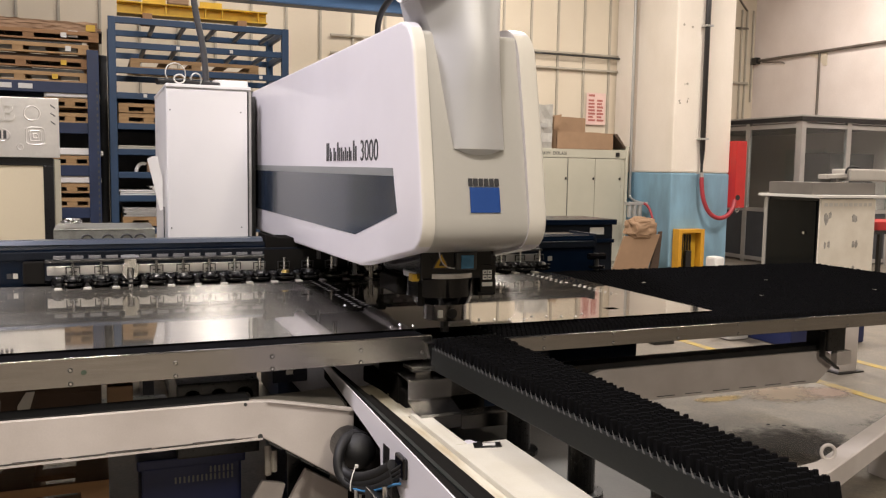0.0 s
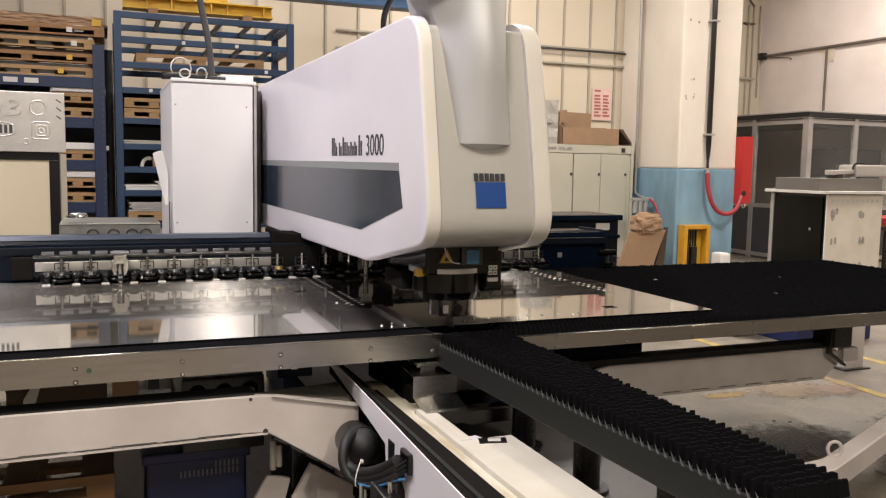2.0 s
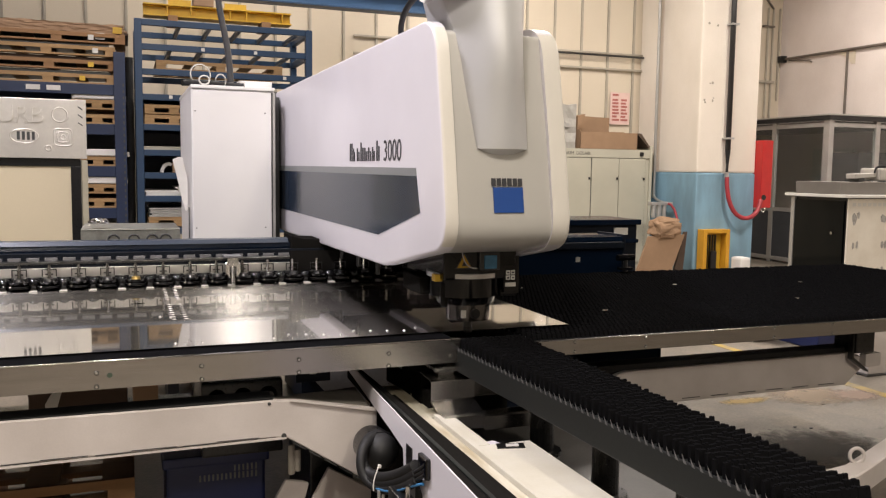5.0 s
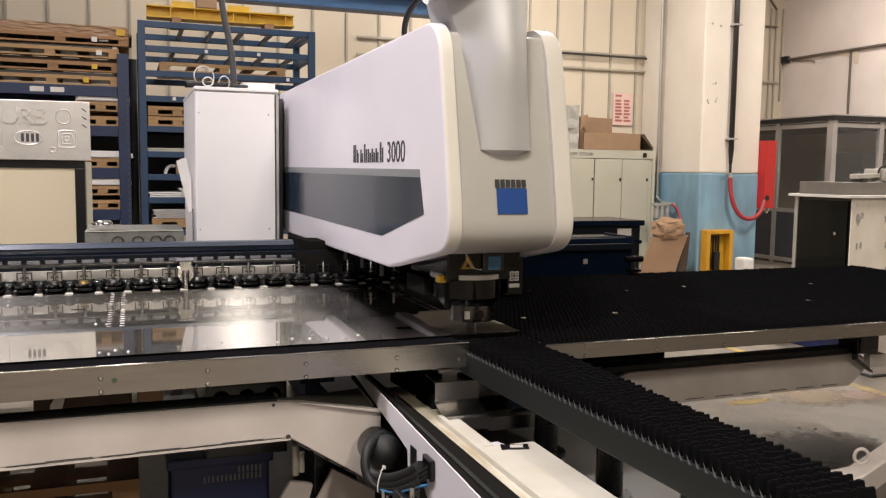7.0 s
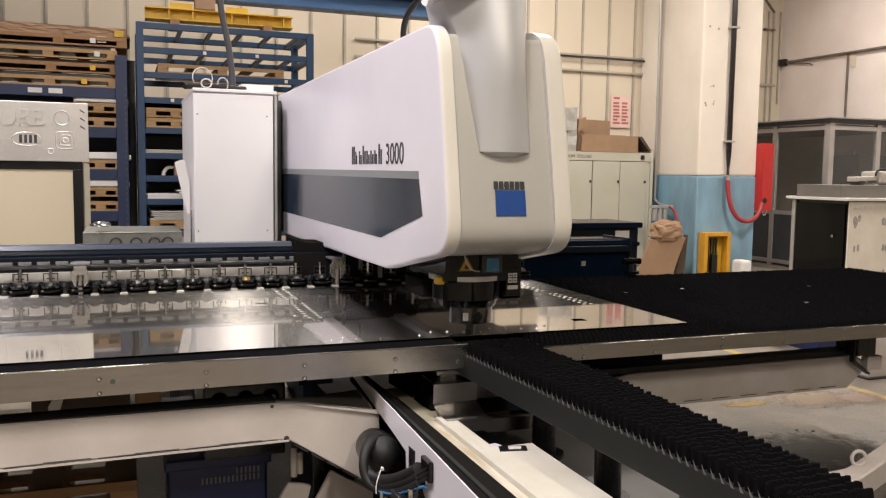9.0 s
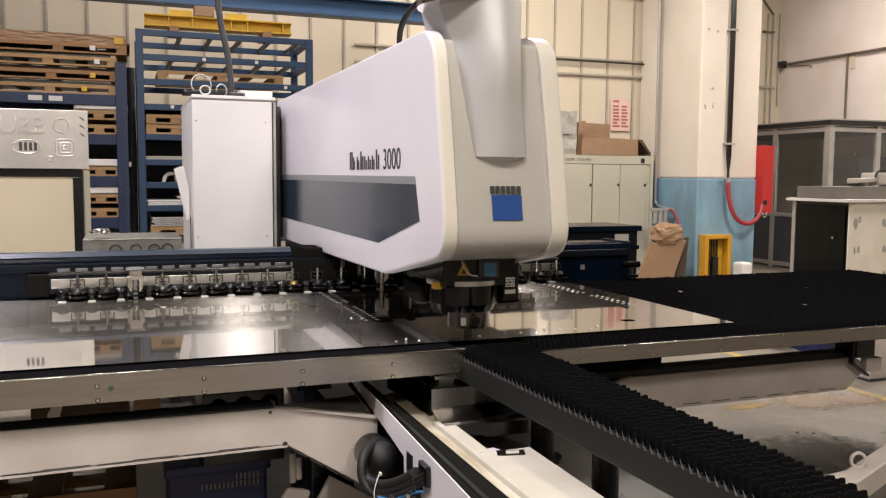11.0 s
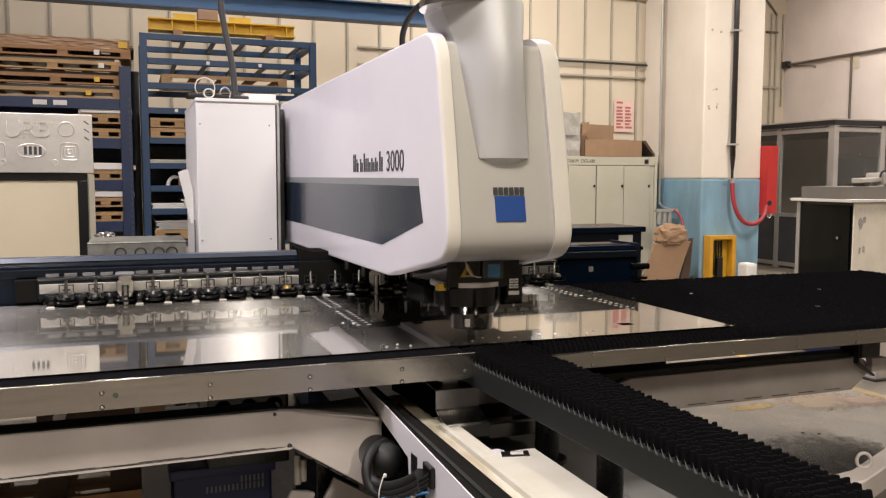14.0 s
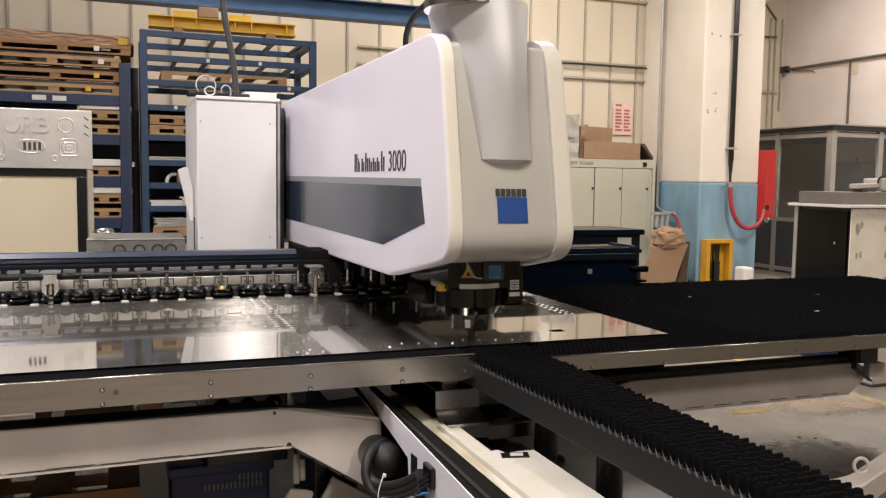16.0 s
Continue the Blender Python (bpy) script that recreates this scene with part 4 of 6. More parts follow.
part("folded_bracket", bent([(-0.14, 0.818), (-0.245, 0.812), (-0.26, 0.808), (-0.26, 0.74), (-0.268, 0.734), (-0.352, 0.708), (-0.357, 0.70), (-0.357, 0.655)], -0.246, -0.077), STEEL, base, "folded stainless bracket")
part("folded_bracket", bent([(-0.08, 0.80), (-0.20, 0.795), (-0.205, 0.79), (-0.205, 0.728)], -0.076, 0.085), STEEL, base, "folded stainless bracket")
part("folded_bracket", bent([(-0.30, 0.70), (-0.352, 0.698), (-0.357, 0.692), (-0.357, 0.645)], -0.076, 0.13), STEEL, base, "folded stainless bracket")
part("bracket_back", box(-0.24, 0.12, -0.13, 0.1, 0.58, 0.80), RAILBLACK, base)
part("bracket_cap", box(-0.225, -0.115, -0.24, -0.14, 0.836, 0.853, 0.004), CHROME, base)
part("cap_post", box(-0.20, -0.14, -0.21, -0.16, 0.81, 0.836, 0.003), STEEL, base)
part("chain_carrier", prism([(-0.262, 0.25), (-0.20, 0.25), (-0.20, -0.2), (-0.235, -0.2), (-0.235, 0.0)], "z", 0.69, 0.755, 0.008, segments=2), RAILBLACK, base)
for i in range(6):
    part("chain_link", rod((-0.225 + (i % 2) * 0.016, -0.15 + i * 0.06, 0.755), (-0.225 + (i % 2) * 0.016, -0.15 + i * 0.06, 0.759), 0.004, 8), CHROME, base)
part("data_plate", box(-0.68, -0.55, 0.02, 0.03, 0.77, 0.84, 0.002), NAVYDULL, base)
part("data_mark", box(-0.63, -0.605, 0.017, 0.02, 0.80, 0.815), OFFWHITE, base)
part("frame_foot", prism([(-0.565, 0.445), (-0.70, 0.20), (-0.20, 0.02), (-0.20, 0.24), (-0.389, 0.335)], "y", -0.02, 0.0, 0.003, segments=1), FRAMEWHITE, base, "sloping grey white foot plate")
part("frame_foot", prism([(-0.721, 0.405), (-0.70, 0.40), (-0.66, 0.392), (-0.634, 0.382), (-0.655, 0.30), (-0.80, 0.27)], "y", 0.01, 0.03, 0.003, segments=1), FRAMEWHITE, base, "torn pale foot plate")
for k, (x, z0, z1) in enumerate(((-0.712, 0.50, 0.60), (-0.69, 0.51, 0.58))):
    part("cylinder_rod", rod((x, -0.05, z0 - 0.05), (x, -0.05, z1 - 0.04), 0.012, 12), WARMGREY, base)

hose_bundle = thing("hose_bundle", "bundle of black rubber hoses round a motor", "hose")
bm = bmesh.new()
bmesh.ops.create_uvsphere(bm, u_segments=28, v_segments=16, radius=0.060)
bm.transform(Matrix.Translation((-0.484, -0.425, 0.634)))
part("motor", bm, RUBBER, hose_bundle, "domed glossy black motor cap", smooth=True)
part("motor_body", rod((-0.482, -0.30, 0.62), (-0.484, -0.425, 0.634), 0.063, 32), BLACK, hose_bundle)
for k, (r, o) in enumerate(((0.018, 0.0), (0.016, 0.018), (0.016, 0.036))):
    y = -0.47 - 0.010 * k
    part("hose", tube([(-0.435, -0.34, 0.65), (-0.50 - o * 0.2, y + 0.07, 0.70), (-0.565 - o * 0.25, y + 0.01, 0.66), (-0.560 - o * 0.25, y - 0.01, 0.60 - o * 0.5), (-0.535, y - 0.06, 0.585 - o * 0.8), (-0.51, y - 0.15, 0.612 - o * 0.9), (-0.49, y - 0.25, 0.665 - o), (-0.482, y - 0.31, 0.705 - o)], r), RUBBER, hose_bundle, smooth=True)
for k in range(3):
    part("thin_hose", tube([(-0.52, -0.60, 0.585 - k * 0.01), (-0.50, -0.70, 0.632 - k * 0.012), (-0.485, -0.80, 0.69 - k * 0.013), (-0.478, -0.86, 0.735 - k * 0.014)], 0.006), RUBBER, hose_bundle, smooth=True)
part("hose_end", box(-0.484, -0.468, -0.875, -0.80, 0.69, 0.752, 0.006), BLACKPLASTIC, hose_bundle)
part("air_line", tube([(-0.545, -0.56, 0.565), (-0.525, -0.64, 0.575), (-0.505, -0.72, 0.61), (-0.49, -0.80, 0.655), (-0.48, -0.84, 0.67)], 0.0045), mat("blue_air_line", (0.05, 0.2, 0.42), 0.4), hose_bundle, "thin blue air line", smooth=True)
part("cable_tie", tube([(-0.525, -0.55, 0.635), (-0.54, -0.57, 0.615), (-0.555, -0.575, 0.59), (-0.55, -0.575, 0.56)], 0.002), OFFWHITE, hose_bundle)
part("tie_head", box(-0.53, -0.52, -0.56, -0.55, 0.625, 0.635, 0.002), OFFWHITE, hose_bundle)
block = part("valve_block", box(-0.53, -0.482, -0.84, -0.66, 0.45, 0.605, 0.005), DARKMETAL, hose_bundle, "dark metal valve block")
for y in (-0.74, -0.80):
    part("valve_port", rod((-0.53, y, 0.588), (-0.533, y, 0.588), 0.007, 14), BLACK, block)
part("fitting", rod((-0.505, -0.78, 0.605), (-0.505, -0.78, 0.645), 0.008, 10), CHROME, hose_bundle)
for k in range(2):
    part("steel_line", rod((-0.54 + k * 0.014, -0.6, 0.3), (-0.54 + k * 0.014, -0.6, 0.57), 0.005, 10), ALU, hose_bundle)

# loose white guard frame with a lifting eye, on the floor side
guard = thing("guard_frame", "white bent steel guard frame with lifting eye", "frame")
GX = [(1.26, -0.47), (1.55, -0.43), (1.66, -0.38), (2.60, 0.05), (2.64, -0.03), (1.68, -0.47), (1.50, -0.55), (1.26, -0.56)]
part("guard_beam", prism(GX, "z", 0.25, 0.355, 0.006, segments=1), FRAMEWHITE, guard)
part("lifting_eye", tube([(1.625 + 0.028 * math.cos(a), -0.425 - 0.012 * math.cos(a), 0.385 + 0.033 * math.sin(a)) for a in [i * math.pi / 6 for i in range(12)]], 0.0075, closed=True), FRAMEWHITE, guard)
part("guard_post", box(2.5, 2.62, -0.02, 0.1, 0, 0.27, 0.004), FRAMEWHITE, guard)
part("guard_post", box(1.30, 1.40, -0.55, -0.48, 0, 0.27, 0.004), FRAMEWHITE, guard)
floor_grate = thing("floor_grate", "dark slatted floor grate beside the guard", "grate")
part("grate_frame", box(1.45, 3.2, -1.9, -0.78, 0.0, 0.05, 0.004), BLACK, floor_grate)
for i in range(22):
    part("grate_slat", box(1.47, 3.18, -1.86 + i * 0.05, -1.825 + i * 0.05, 0.05, 0.075, 0.004), BLACKPLASTIC, floor_grate)

# ---- beneath the table ----
crate = thing("plastic_crate", "dark blue plastic crate with slotted sides on floor", "crate")
part("crate_shell", box(-1.13, -0.73, 0.45, 0.75, 0.0, 0.36, 0.012), CRATEBLUE, crate)
part("crate_rim", box(-1.145, -0.715, 0.435, 0.765, 0.34, 0.385, 0.01), CRATEBLUE, crate)
for z, first, count in ((0.272, 0, 14), (0.304, 8, 6)):
    for i in range(first, first + count):
        part("crate_slot", box(-1.0 + i * 0.0175, -0.993 + i * 0.0175, 0.446, 0.449, z, z + 0.026), TABGREY, crate)


def pallet(name, w, d, wood, label, n=5, levels=1, step=0.13, group="wooden pallets"):
    p = thing(name, label, "pallet", group)
    for s in range(levels):
        z = s * step
        for i in range(3):
            y = -d / 2 + i * (d - 0.09) / 2
            part("runner", box(-w / 2, w / 2, y, y + 0.09, z, z + 0.018, 0.002), wood, p)
        for i in range(3):
            for j in range(3):
                x, y = -w / 2 + i * (w - 0.1) / 2, -d / 2 + j * (d - 0.09) / 2
                part("block", box(x, x + 0.1, y, y + 0.09, z + 0.018, z + 0.082, 0.002), wood, p)
        for i in range(n):
            x = -w / 2 + i * (w - 0.12) / (n - 1)
            part("deck_board", box(x, x + 0.12, -d / 2, d / 2, z + 0.082, z + 0.1, 0.002), wood, p)
        part("edge_board", box(-w / 2, w / 2, -d / 2 - 0.004, -d / 2 + 0.02, z + 0.062, z + 0.1, 0.002), wood, p)
    return p


floor_pallet = pallet("wooden_pallet", 1.2, 0.8, WOOD, "weathered wooden pallets stacked on the floor", levels=3)
floor_pallet.location = (-1.85, 0.75, 0.0)
part("under_shelf", box(-2.6, -1.0, 0.38, 0.95, 0.50, 0.52), BLACK, base)
part("shelf_leg", box(-1.06, -1.02, 0.9, 0.94, 0.0, 0.50), BLACK, base)
part("shelf_leg", box(-2.58, -2.54, 0.9, 0.94, 0.0, 0.50), BLACK, base)
carton = thing("dark_carton", "dark brown carton standing on a black shelf", "box", at=(0, 0, 0.23))
part("carton_body", box(-1.62, -1.27, 0.4, 0.8, 0.29, 0.52, 0.006), CARDDARK, carton)
part("carton_flap", box(-1.62, -1.27, 0.38, 0.4, 0.47, 0.5, 0.004), CARDDARK, carton)
part("carton_tag", prism([(-1.56, 0.44), (-1.53, 0.49), (-1.50, 0.49), (-1.52, 0.42), (-1.56, 0.41)], "y", 0.372, 0.379), OFFWHITE, carton)
carton2 = thing("cardboard_carton", "plain brown cardboard carton beside the dark carton", "box")
part("carton_body", box(-1.25, -1.155, 0.4, 0.8, 0.52, 0.71, 0.006), CARD, carton2)
pump = thing("pump_unit", "black pump unit below the machine table", "pump")
part("pump_body", box(-1.0, -0.68, 0.3, 0.7, 0.42, 0.72, 0.01), BLACK, pump)
part("pump_stand", box(-0.98, -0.7, 0.8, 0.9, 0.0, 0.7, 0.01), BLACK, pump)
for i in range(3):
    part("pump_dome", rod((-0.94 + i * 0.1, 0.3, 0.66), (-0.94 + i * 0.1, 0.27, 0.66), 0.035, 18, r2=0.02), BLACKPLASTIC, pump)

# ---- control cabinet ----
cabinet = thing("control_cabinet", "tall white control cabinet beside the machine", "cabinet")
part("cabinet_shell", box(-0.855, -0.328, 2.62, 3.75, 0.05, 2.085, 0.006), CABWHITE, cabinet)
part("plinth", box(-0.85, -0.355, 2.66, 3.7, 0.0, 0.06), BLACK, cabinet)
part("cabinet_door", box(-0.85, -0.348, 2.6, 2.62, 0.12, 2.06, 0.004), CABWHITE, cabinet, "white cabinet front panel")
part("top_rim", box(-0.858, -0.325, 2.596, 3.76, 2.07, 2.092, 0.004), CABWHITE, cabinet)
part("side_strip", box(-0.340, -0.323, 2.594, 2.62, 0.1, 2.06, 0.002), ALU, cabinet)
part("seam", box(-0.347, -0.341, 2.597, 2.62, 0.1, 2.06), SEAM, cabinet)
for x in (-0.833, -0.39):
    for z in (1.925, 1.172):
        part("screw", rod((x, 2.6, z), (x, 2.595, z), 0.0045, 10), DARKMETAL, cabinet)
part("lock_slot", box(-0.869, -0.864, 2.75, 2.79, 1.05, 1.3), SEAM, cabinet)
part("rear_duct", box(-0.31, -0.26, 2.8, 3.2, 0.1, 2.05, 0.004), SEAM, cabinet)
wires = thing("cable_tail", "loose cables looping on top of the cabinet", "cable", at=(0, 0, 0.012))
part("coil", tube([(-0.78 + 0.07 * math.cos(a), 2.8 + 0.03 * math.cos(a), 2.165 + 0.07 * math.sin(a)) for a in [i * math.pi / 5 for i in range(10)]], 0.004, closed=True), OFFWHITE, wires)
part("coil", tube([(-0.76 + 0.035 * math.cos(a), 2.75, 2.125 + 0.03 * math.sin(a)) for a in [i * math.pi / 5 for i in range(10)]], 0.005, closed=True), OFFWHITE, wires)
part("coil", tube([(-0.65 + 0.035 * math.cos(a), 2.8, 2.13 + 0.045 * math.sin(a)) for a in [i * math.pi / 5 for i in range(10)]], 0.005, closed=True), ALU, wires)
part("cable_loop", tube([(-0.9, 2.75, 2.1), (-0.8, 2.8, 2.11), (-0.7, 2.75, 2.1), (-0.6, 2.85, 2.11), (-0.5, 2.8, 2.1)], 0.02), RUBBER, wires)
drop = thing("supply_cable", "thick dark supply cable hanging from the roof", "cable")
part("cable_sheath", tube([(-0.56, 3.0, 2.1), (-0.565, 3.0, 2.3), (-0.60, 3.0, 2.5), (-0.64, 3.0, 2.66), (-0.66, 3.0, 3.0), (-0.70, 3.0, 4.5), (-0.7, 3.0, 6.6)], 0.022), mat("dark_grey_sheath", (0.05, 0.05, 0.055), 0.4), drop)
part("cable_base", box(-0.62, -0.5, 2.94, 3.06, 2.092, 2.125, 0.006), BLACK, drop)
topbox = thing("terminal_box", "low white terminal box on the cabinet top", "box", at=(0, 0, 0.0))
part("box_body", box(-0.50, -0.27, 3.05, 3.5, 2.092, 2.175, 0.006), CABWHITE, topbox)
papers = thing("paper_sheaf", "white papers tucked at the cabinet side", "paper")
for k in range(3):
    part("sheet_of_paper", prism([(-0.962 + k * 0.015, 1.615 + k * 0.008), (-0.915 + k * 0.01, 1.635), (-0.868, 1.50), (-0.868, 1.28), (-0.885 + k * 0.006, 1.27)], "y", 2.86 + k * 0.02, 2.862 + k * 0.02), PAPER, papers)

# ---- stamped panel on a framed board ----
board = thing("framed_board", "beige board in a black metal frame", "board", at=(0, 0, 0))
part("board_panel", box(-2.9, -1.555, 2.41, 2.44, 0.5, 1.565, 0.003), BEIGE, board)
part("frame_rail", box(-2.95, -1.505, 2.4, 2.46, 1.56, 1.605, 0.004), BLACK, board)
part("frame_stile", box(-1.56, -1.505, 2.4, 2.46, 0.374, 1.56, 0.004), BLACK, board)
part("frame_stile", box(-2.95, -2.9, 2.4, 2.46, 0.374, 1.56, 0.004), BLACK, board)
part("frame_side", box(-1.512, -1.50, 2.46, 3.3, 0.4, 1.60, 0.003), GREYGREEN, board)
stamped = thing("stamped_panel", "embossed galvanised steel panel standing on the board", "sheet metal")
part("panel_plate", box(-2.6, -1.468, 2.38, 2.395, 1.606, 1.95, 0.003), GALV, stamped)


def ring(x, z, r, w=0.006, sq=False):
    k = 24
    pts = []
    for i in range(k):
        a = 2 * math.pi * i / k
        c, s = math.cos(a), math.sin(a)
        if sq:
            c, s = (abs(c) ** 0.45) * (1 if c > 0 else -1), (abs(s) ** 0.45) * (1 if s > 0 else -1)
        pts.append((x + r * c, 2.379, z + r * s))
    part("emboss", tube(pts, w, closed=True), GALV, stamped, smooth=True)


for x, z, r, q in ((-1.595, 1.73, 0.05, True), (-1.595, 1.73, 0.03, True), (-1.595, 1.73, 0.014, False), (-1.61, 1.86, 0.042, False), (-1.675, 1.665, 0.015, False), (-1.95, 1.665, 0.015, False), (-1.985, 1.73, 0.05, True)):
    ring(x, z, r, 0.0035, q)
part("emboss", tube([(-1.72, 2.379, 1.69), (-1.72, 2.379, 1.775), (-1.88, 2.379, 1.775), (-1.88, 2.379, 1.69)], 0.0032, closed=True), GALV, stamped, smooth=True)
for i in range(4):
    part("slot", box(-1.838 + i * 0.026, -1.822 + i * 0.026, 2.3785, 2.3795, 1.71, 1.758), SEAM, stamped)
for i in range(3):
    part("slot", prism([(-1.512, 1.915 - i * 0.047), (-1.487, 1.897 - i * 0.047), (-1.487, 1.889 - i * 0.047), (-1.512, 1.907 - i * 0.047)], "y", 2.3785, 2.3795), SEAM, stamped)
for word, x in (("U", -1.945), ("R", -1.855), ("B", -1.775)):
    letters(word, 0.14, Matrix.Translation((x, 2.379, 1.812)) @ Euler((radians(90), 0, 0)).to_matrix().to_4x4(), GALV, stamped, "embossed_letter", 1.0, 0.006)
for ob in (board, stamped):
    ob.location, ob.scale = (0.393, 0.952, -0.490), (1.312, 1.312, 1.312)
TRAYGREY = mat("dull_galvanised_sheet", (0.42, 0.42, 0.38), 0.35, metal=0.6, vary=0.3, scale=14, fine=60, second=(0.26, 0.26, 0.23), amount=0.7)
tray = thing("galvanised_tray", "low galvanised tray with round cut-outs", "tray", at=(-0.035, 0, -0.033))
part("tray_front", box(-1.49, -0.9, 2.6, 2.615, 0.9, 1.20, 0.003), TRAYGREY, tray)
part("tray_top", box(-1.49, -0.9, 2.6, 3.2, 1.19, 1.203, 0.003), TRAYGREY, tray)
part("tray_leg", box(-1.47, -1.4, 2.65, 3.15, 0, 1.19), BLACK, tray)
part("tray_leg", box(-0.99, -0.92, 2.65, 3.15, 0, 1.19), BLACK, tray)
for i, x in enumerate((-1.3, -1.18, -1.07, -0.99)):
    part("cutout", tube([(x + 0.035 * math.cos(a), 2.6, 1.135 + 0.035 * math.sin(a)) for a in [k * math.pi / 5 for k in range(10)]], 0.006, closed=True), SEAM, tray)
foil = thing("plastic_wrap", "crumpled clear plastic wrap on the tray", "wrap", at=(0, 0, 0))
bm = bmesh.new()
bmesh.ops.create_icosphere(bm, subdivisions=3, radius=1)
for v in bm.verts:
    k = 1 + 0.35 * noise.noise(v.co * 3.1)
    v.co = Vector((-1.42 + v.co.x * 0.06 * k, 2.68 + v.co.y * 0.06 * k, 1.205 + max(v.co.z, 0) * 0.03 * k))
part("wrap_crumple", bm, CHROME, foil)

# ---- racks along the back wall ----


def rack(name, label, x0, x1, y0, y1, top, levels, paint, wpost=0.075, hbeam=0.07, perforated=False):
    r = thing(name, label, "rack", "storage racks")
    for x in (x0, x1 - wpost):
        for y in (y0, y1 - wpost):
            p = part("post", box(x, x + wpost, y, y + wpost, 0, top, 0.004), paint, r)
            if perforated and y == y0:
                for i in range(24):
                    part("post_hole", box(x + wpost - 0.03, x + wpost - 0.012, y - 0.003, y - 0.0005, 0.9 + i * 0.065, 0.93 + i * 0.065), SEAM, p)
    for z in levels:
        for y in (y0 + 0.01, y1 - 0.06):
            part("beam", box(x0 + wpost, x1 - wpost, y, y + 0.05, z - hbeam, z, 0.004), paint, r)
        for x in (x0 + 0.012, x1 - 0.062):
            part("side_bar", box(x, x + 0.05, y0 + wpost, y1 - wpost, z - hbeam, z, 0.004), paint, r)
    return r


LEVA = [3.115, 2.86, 2.60, 2.335, 2.015, 1.745, 1.50, 1.25, 0.9]
rack_a = rack("storage_rack", "blue painted steel storage rack with many shelves", -1.14, 0.75, 6.5, 7.5, 3.115, LEVA, RACKBLUE, hbeam=0.065)
for i in range(5):
    x = -0.8 + i * 0.32
    part("shelf_bar", box(x, x + 0.04, 6.56, 7.44, 2.80, 2.84, 0.003), RACKBLUE, rack_a)
    part("shelf_bar", box(x + 0.1, x + 0.14, 6.56, 7.44, 3.06, 3.10, 0.003), RACKBLUE, rack_a)
for x, z in ((-0.46, 2.83), (0.10, 2.83), (0.42, 2.57), (-0.80, 2.31)):
    part("rack_tag", box(x, x + 0.035, 6.5, 6.508, z - 0.02, z + 0.015), OFFWHITE, rack_a, "small white tag")
part("back_panel", box(-1.06, 0.67, 7.44, 7.45, 0.9, 2.33), GREYBOARD, rack_a)
for z in LEVA[3:]:
    part("shelf_tray", box(-1.06, 0.67, 6.56, 7.44, z - 0.02, z - 0.012), RACKDARK, rack_a)
rack_b = rack("storage_rack", "dark blue perforated pallet rack with loaded shelves", -3.5, -1.235, 6.5, 7.6, 2.75, [2.41, 2.0, 1.56, 1.12], RACKDARK, wpost=0.115, hbeam=0.11, perforated=True)
for x in (-2.18, -1.99):
    part("shelf_card", box(x, x + 0.13, 6.503, 6.509, 2.33, 2.38), OFFWHITE, rack_b)
part("back_panel", box(-3.3, -1.36, 7.5, 7.51, 0.9, 2.30), GREYBOARD, rack_b)
for z in (2.0, 1.56, 1.12):
    part("shelf_tray", box(-3.3, -1.36, 6.56, 7.5, z - 0.02, z - 0.006), RACKDARK, rack_b)
dark_gap = thing("wrapped_roll", "tall dark wrapped roll between the racks", "roll")
part("roll_body", rod((-1.19, 7.35, 0), (-1.19, 7.35, 2.8), 0.045, 16), GREYBOARD, dark_gap)


def load(x, y, z, w, d, levels, wood, label, step=0.13):
    p = pallet("wooden_pallet", w, d, wood, label, levels=levels, step=step)
    p.location = (x, y, z)
    return p


STACKLAB = "stacked wooden pallets on the dark blue rack"
for k, (dx, z, wood) in enumerate(((0.0, 2.412, WOODLIGHT), (0.015, 2.555, WOOD), (-0.01, 2.70, WOODLIGHT), (0.09, 2.835, WOOD))):
    stacked = load(-1.98 + dx, 7.0, z, 1.32, 0.9, 1, wood, STACKLAB)
    part("packing_layer", box(-0.62, 0.6, -0.40, 0.40, 0.1, 0.135, 0.004), CARDDARK if k % 2 else DARKMETAL, stacked)
    part("pallet_label", box(0.30 + 0.07 * (k % 3), 0.355 + 0.07 * (k % 3), -0.462, -0.456, 0.03, 0.08), YELLOW if k < 2 else OFFWHITE, stacked, "pale paper label")
wrapc = thing("wrapped_cartons", "flattened cartons wrapped in clear film on pallets", "cartons", at=(-1.87, 7.0, 2.938))
rngw = random.Random(5)
for k in range(4):
    w = 0.66 - k * 0.03
    part("flat_carton", box(-w + rngw.uniform(-0.04, 0.04), w + rngw.uniform(-0.06, 0.04), -0.4, 0.42, k * 0.024, k * 0.024 + 0.022, 0.003), CARD if k % 2 else CARDDARK, wrapc)
bm = bmesh.new()
bmesh.ops.create_grid(bm, x_segments=60, y_segments=8, size=1)
for v in bm.verts:
    n1 = noise.noise(Vector((v.co.x * 7, v.co.y * 3, 1.3)))
    v.co = Vector((v.co.x * 0.63, -0.415 + 0.012 * n1, 0.05 + v.co.y * 0.05 + 0.012 * n1))
part("film", bm, CARD, wrapc)
for x, z in ((0.52, 0.0), (0.35, -0.07)):
    part("label", box(x, x + 0.09, -0.43, -0.424, z + 0.01, z + 0.075), YELLOW if z == 0 else OFFWHITE, wrapc)
for x, z, w, lev in ((-1.52, 2.002, 0.5, 2), (-1.52, 1.562, 0.5, 1), (-1.52, 1.122, 0.5, 2)):
    load(x, 6.95, z, w, 0.8, lev, WOODLIGHT, "small wooden pallet loaded on the dark blue rack", 0.15)
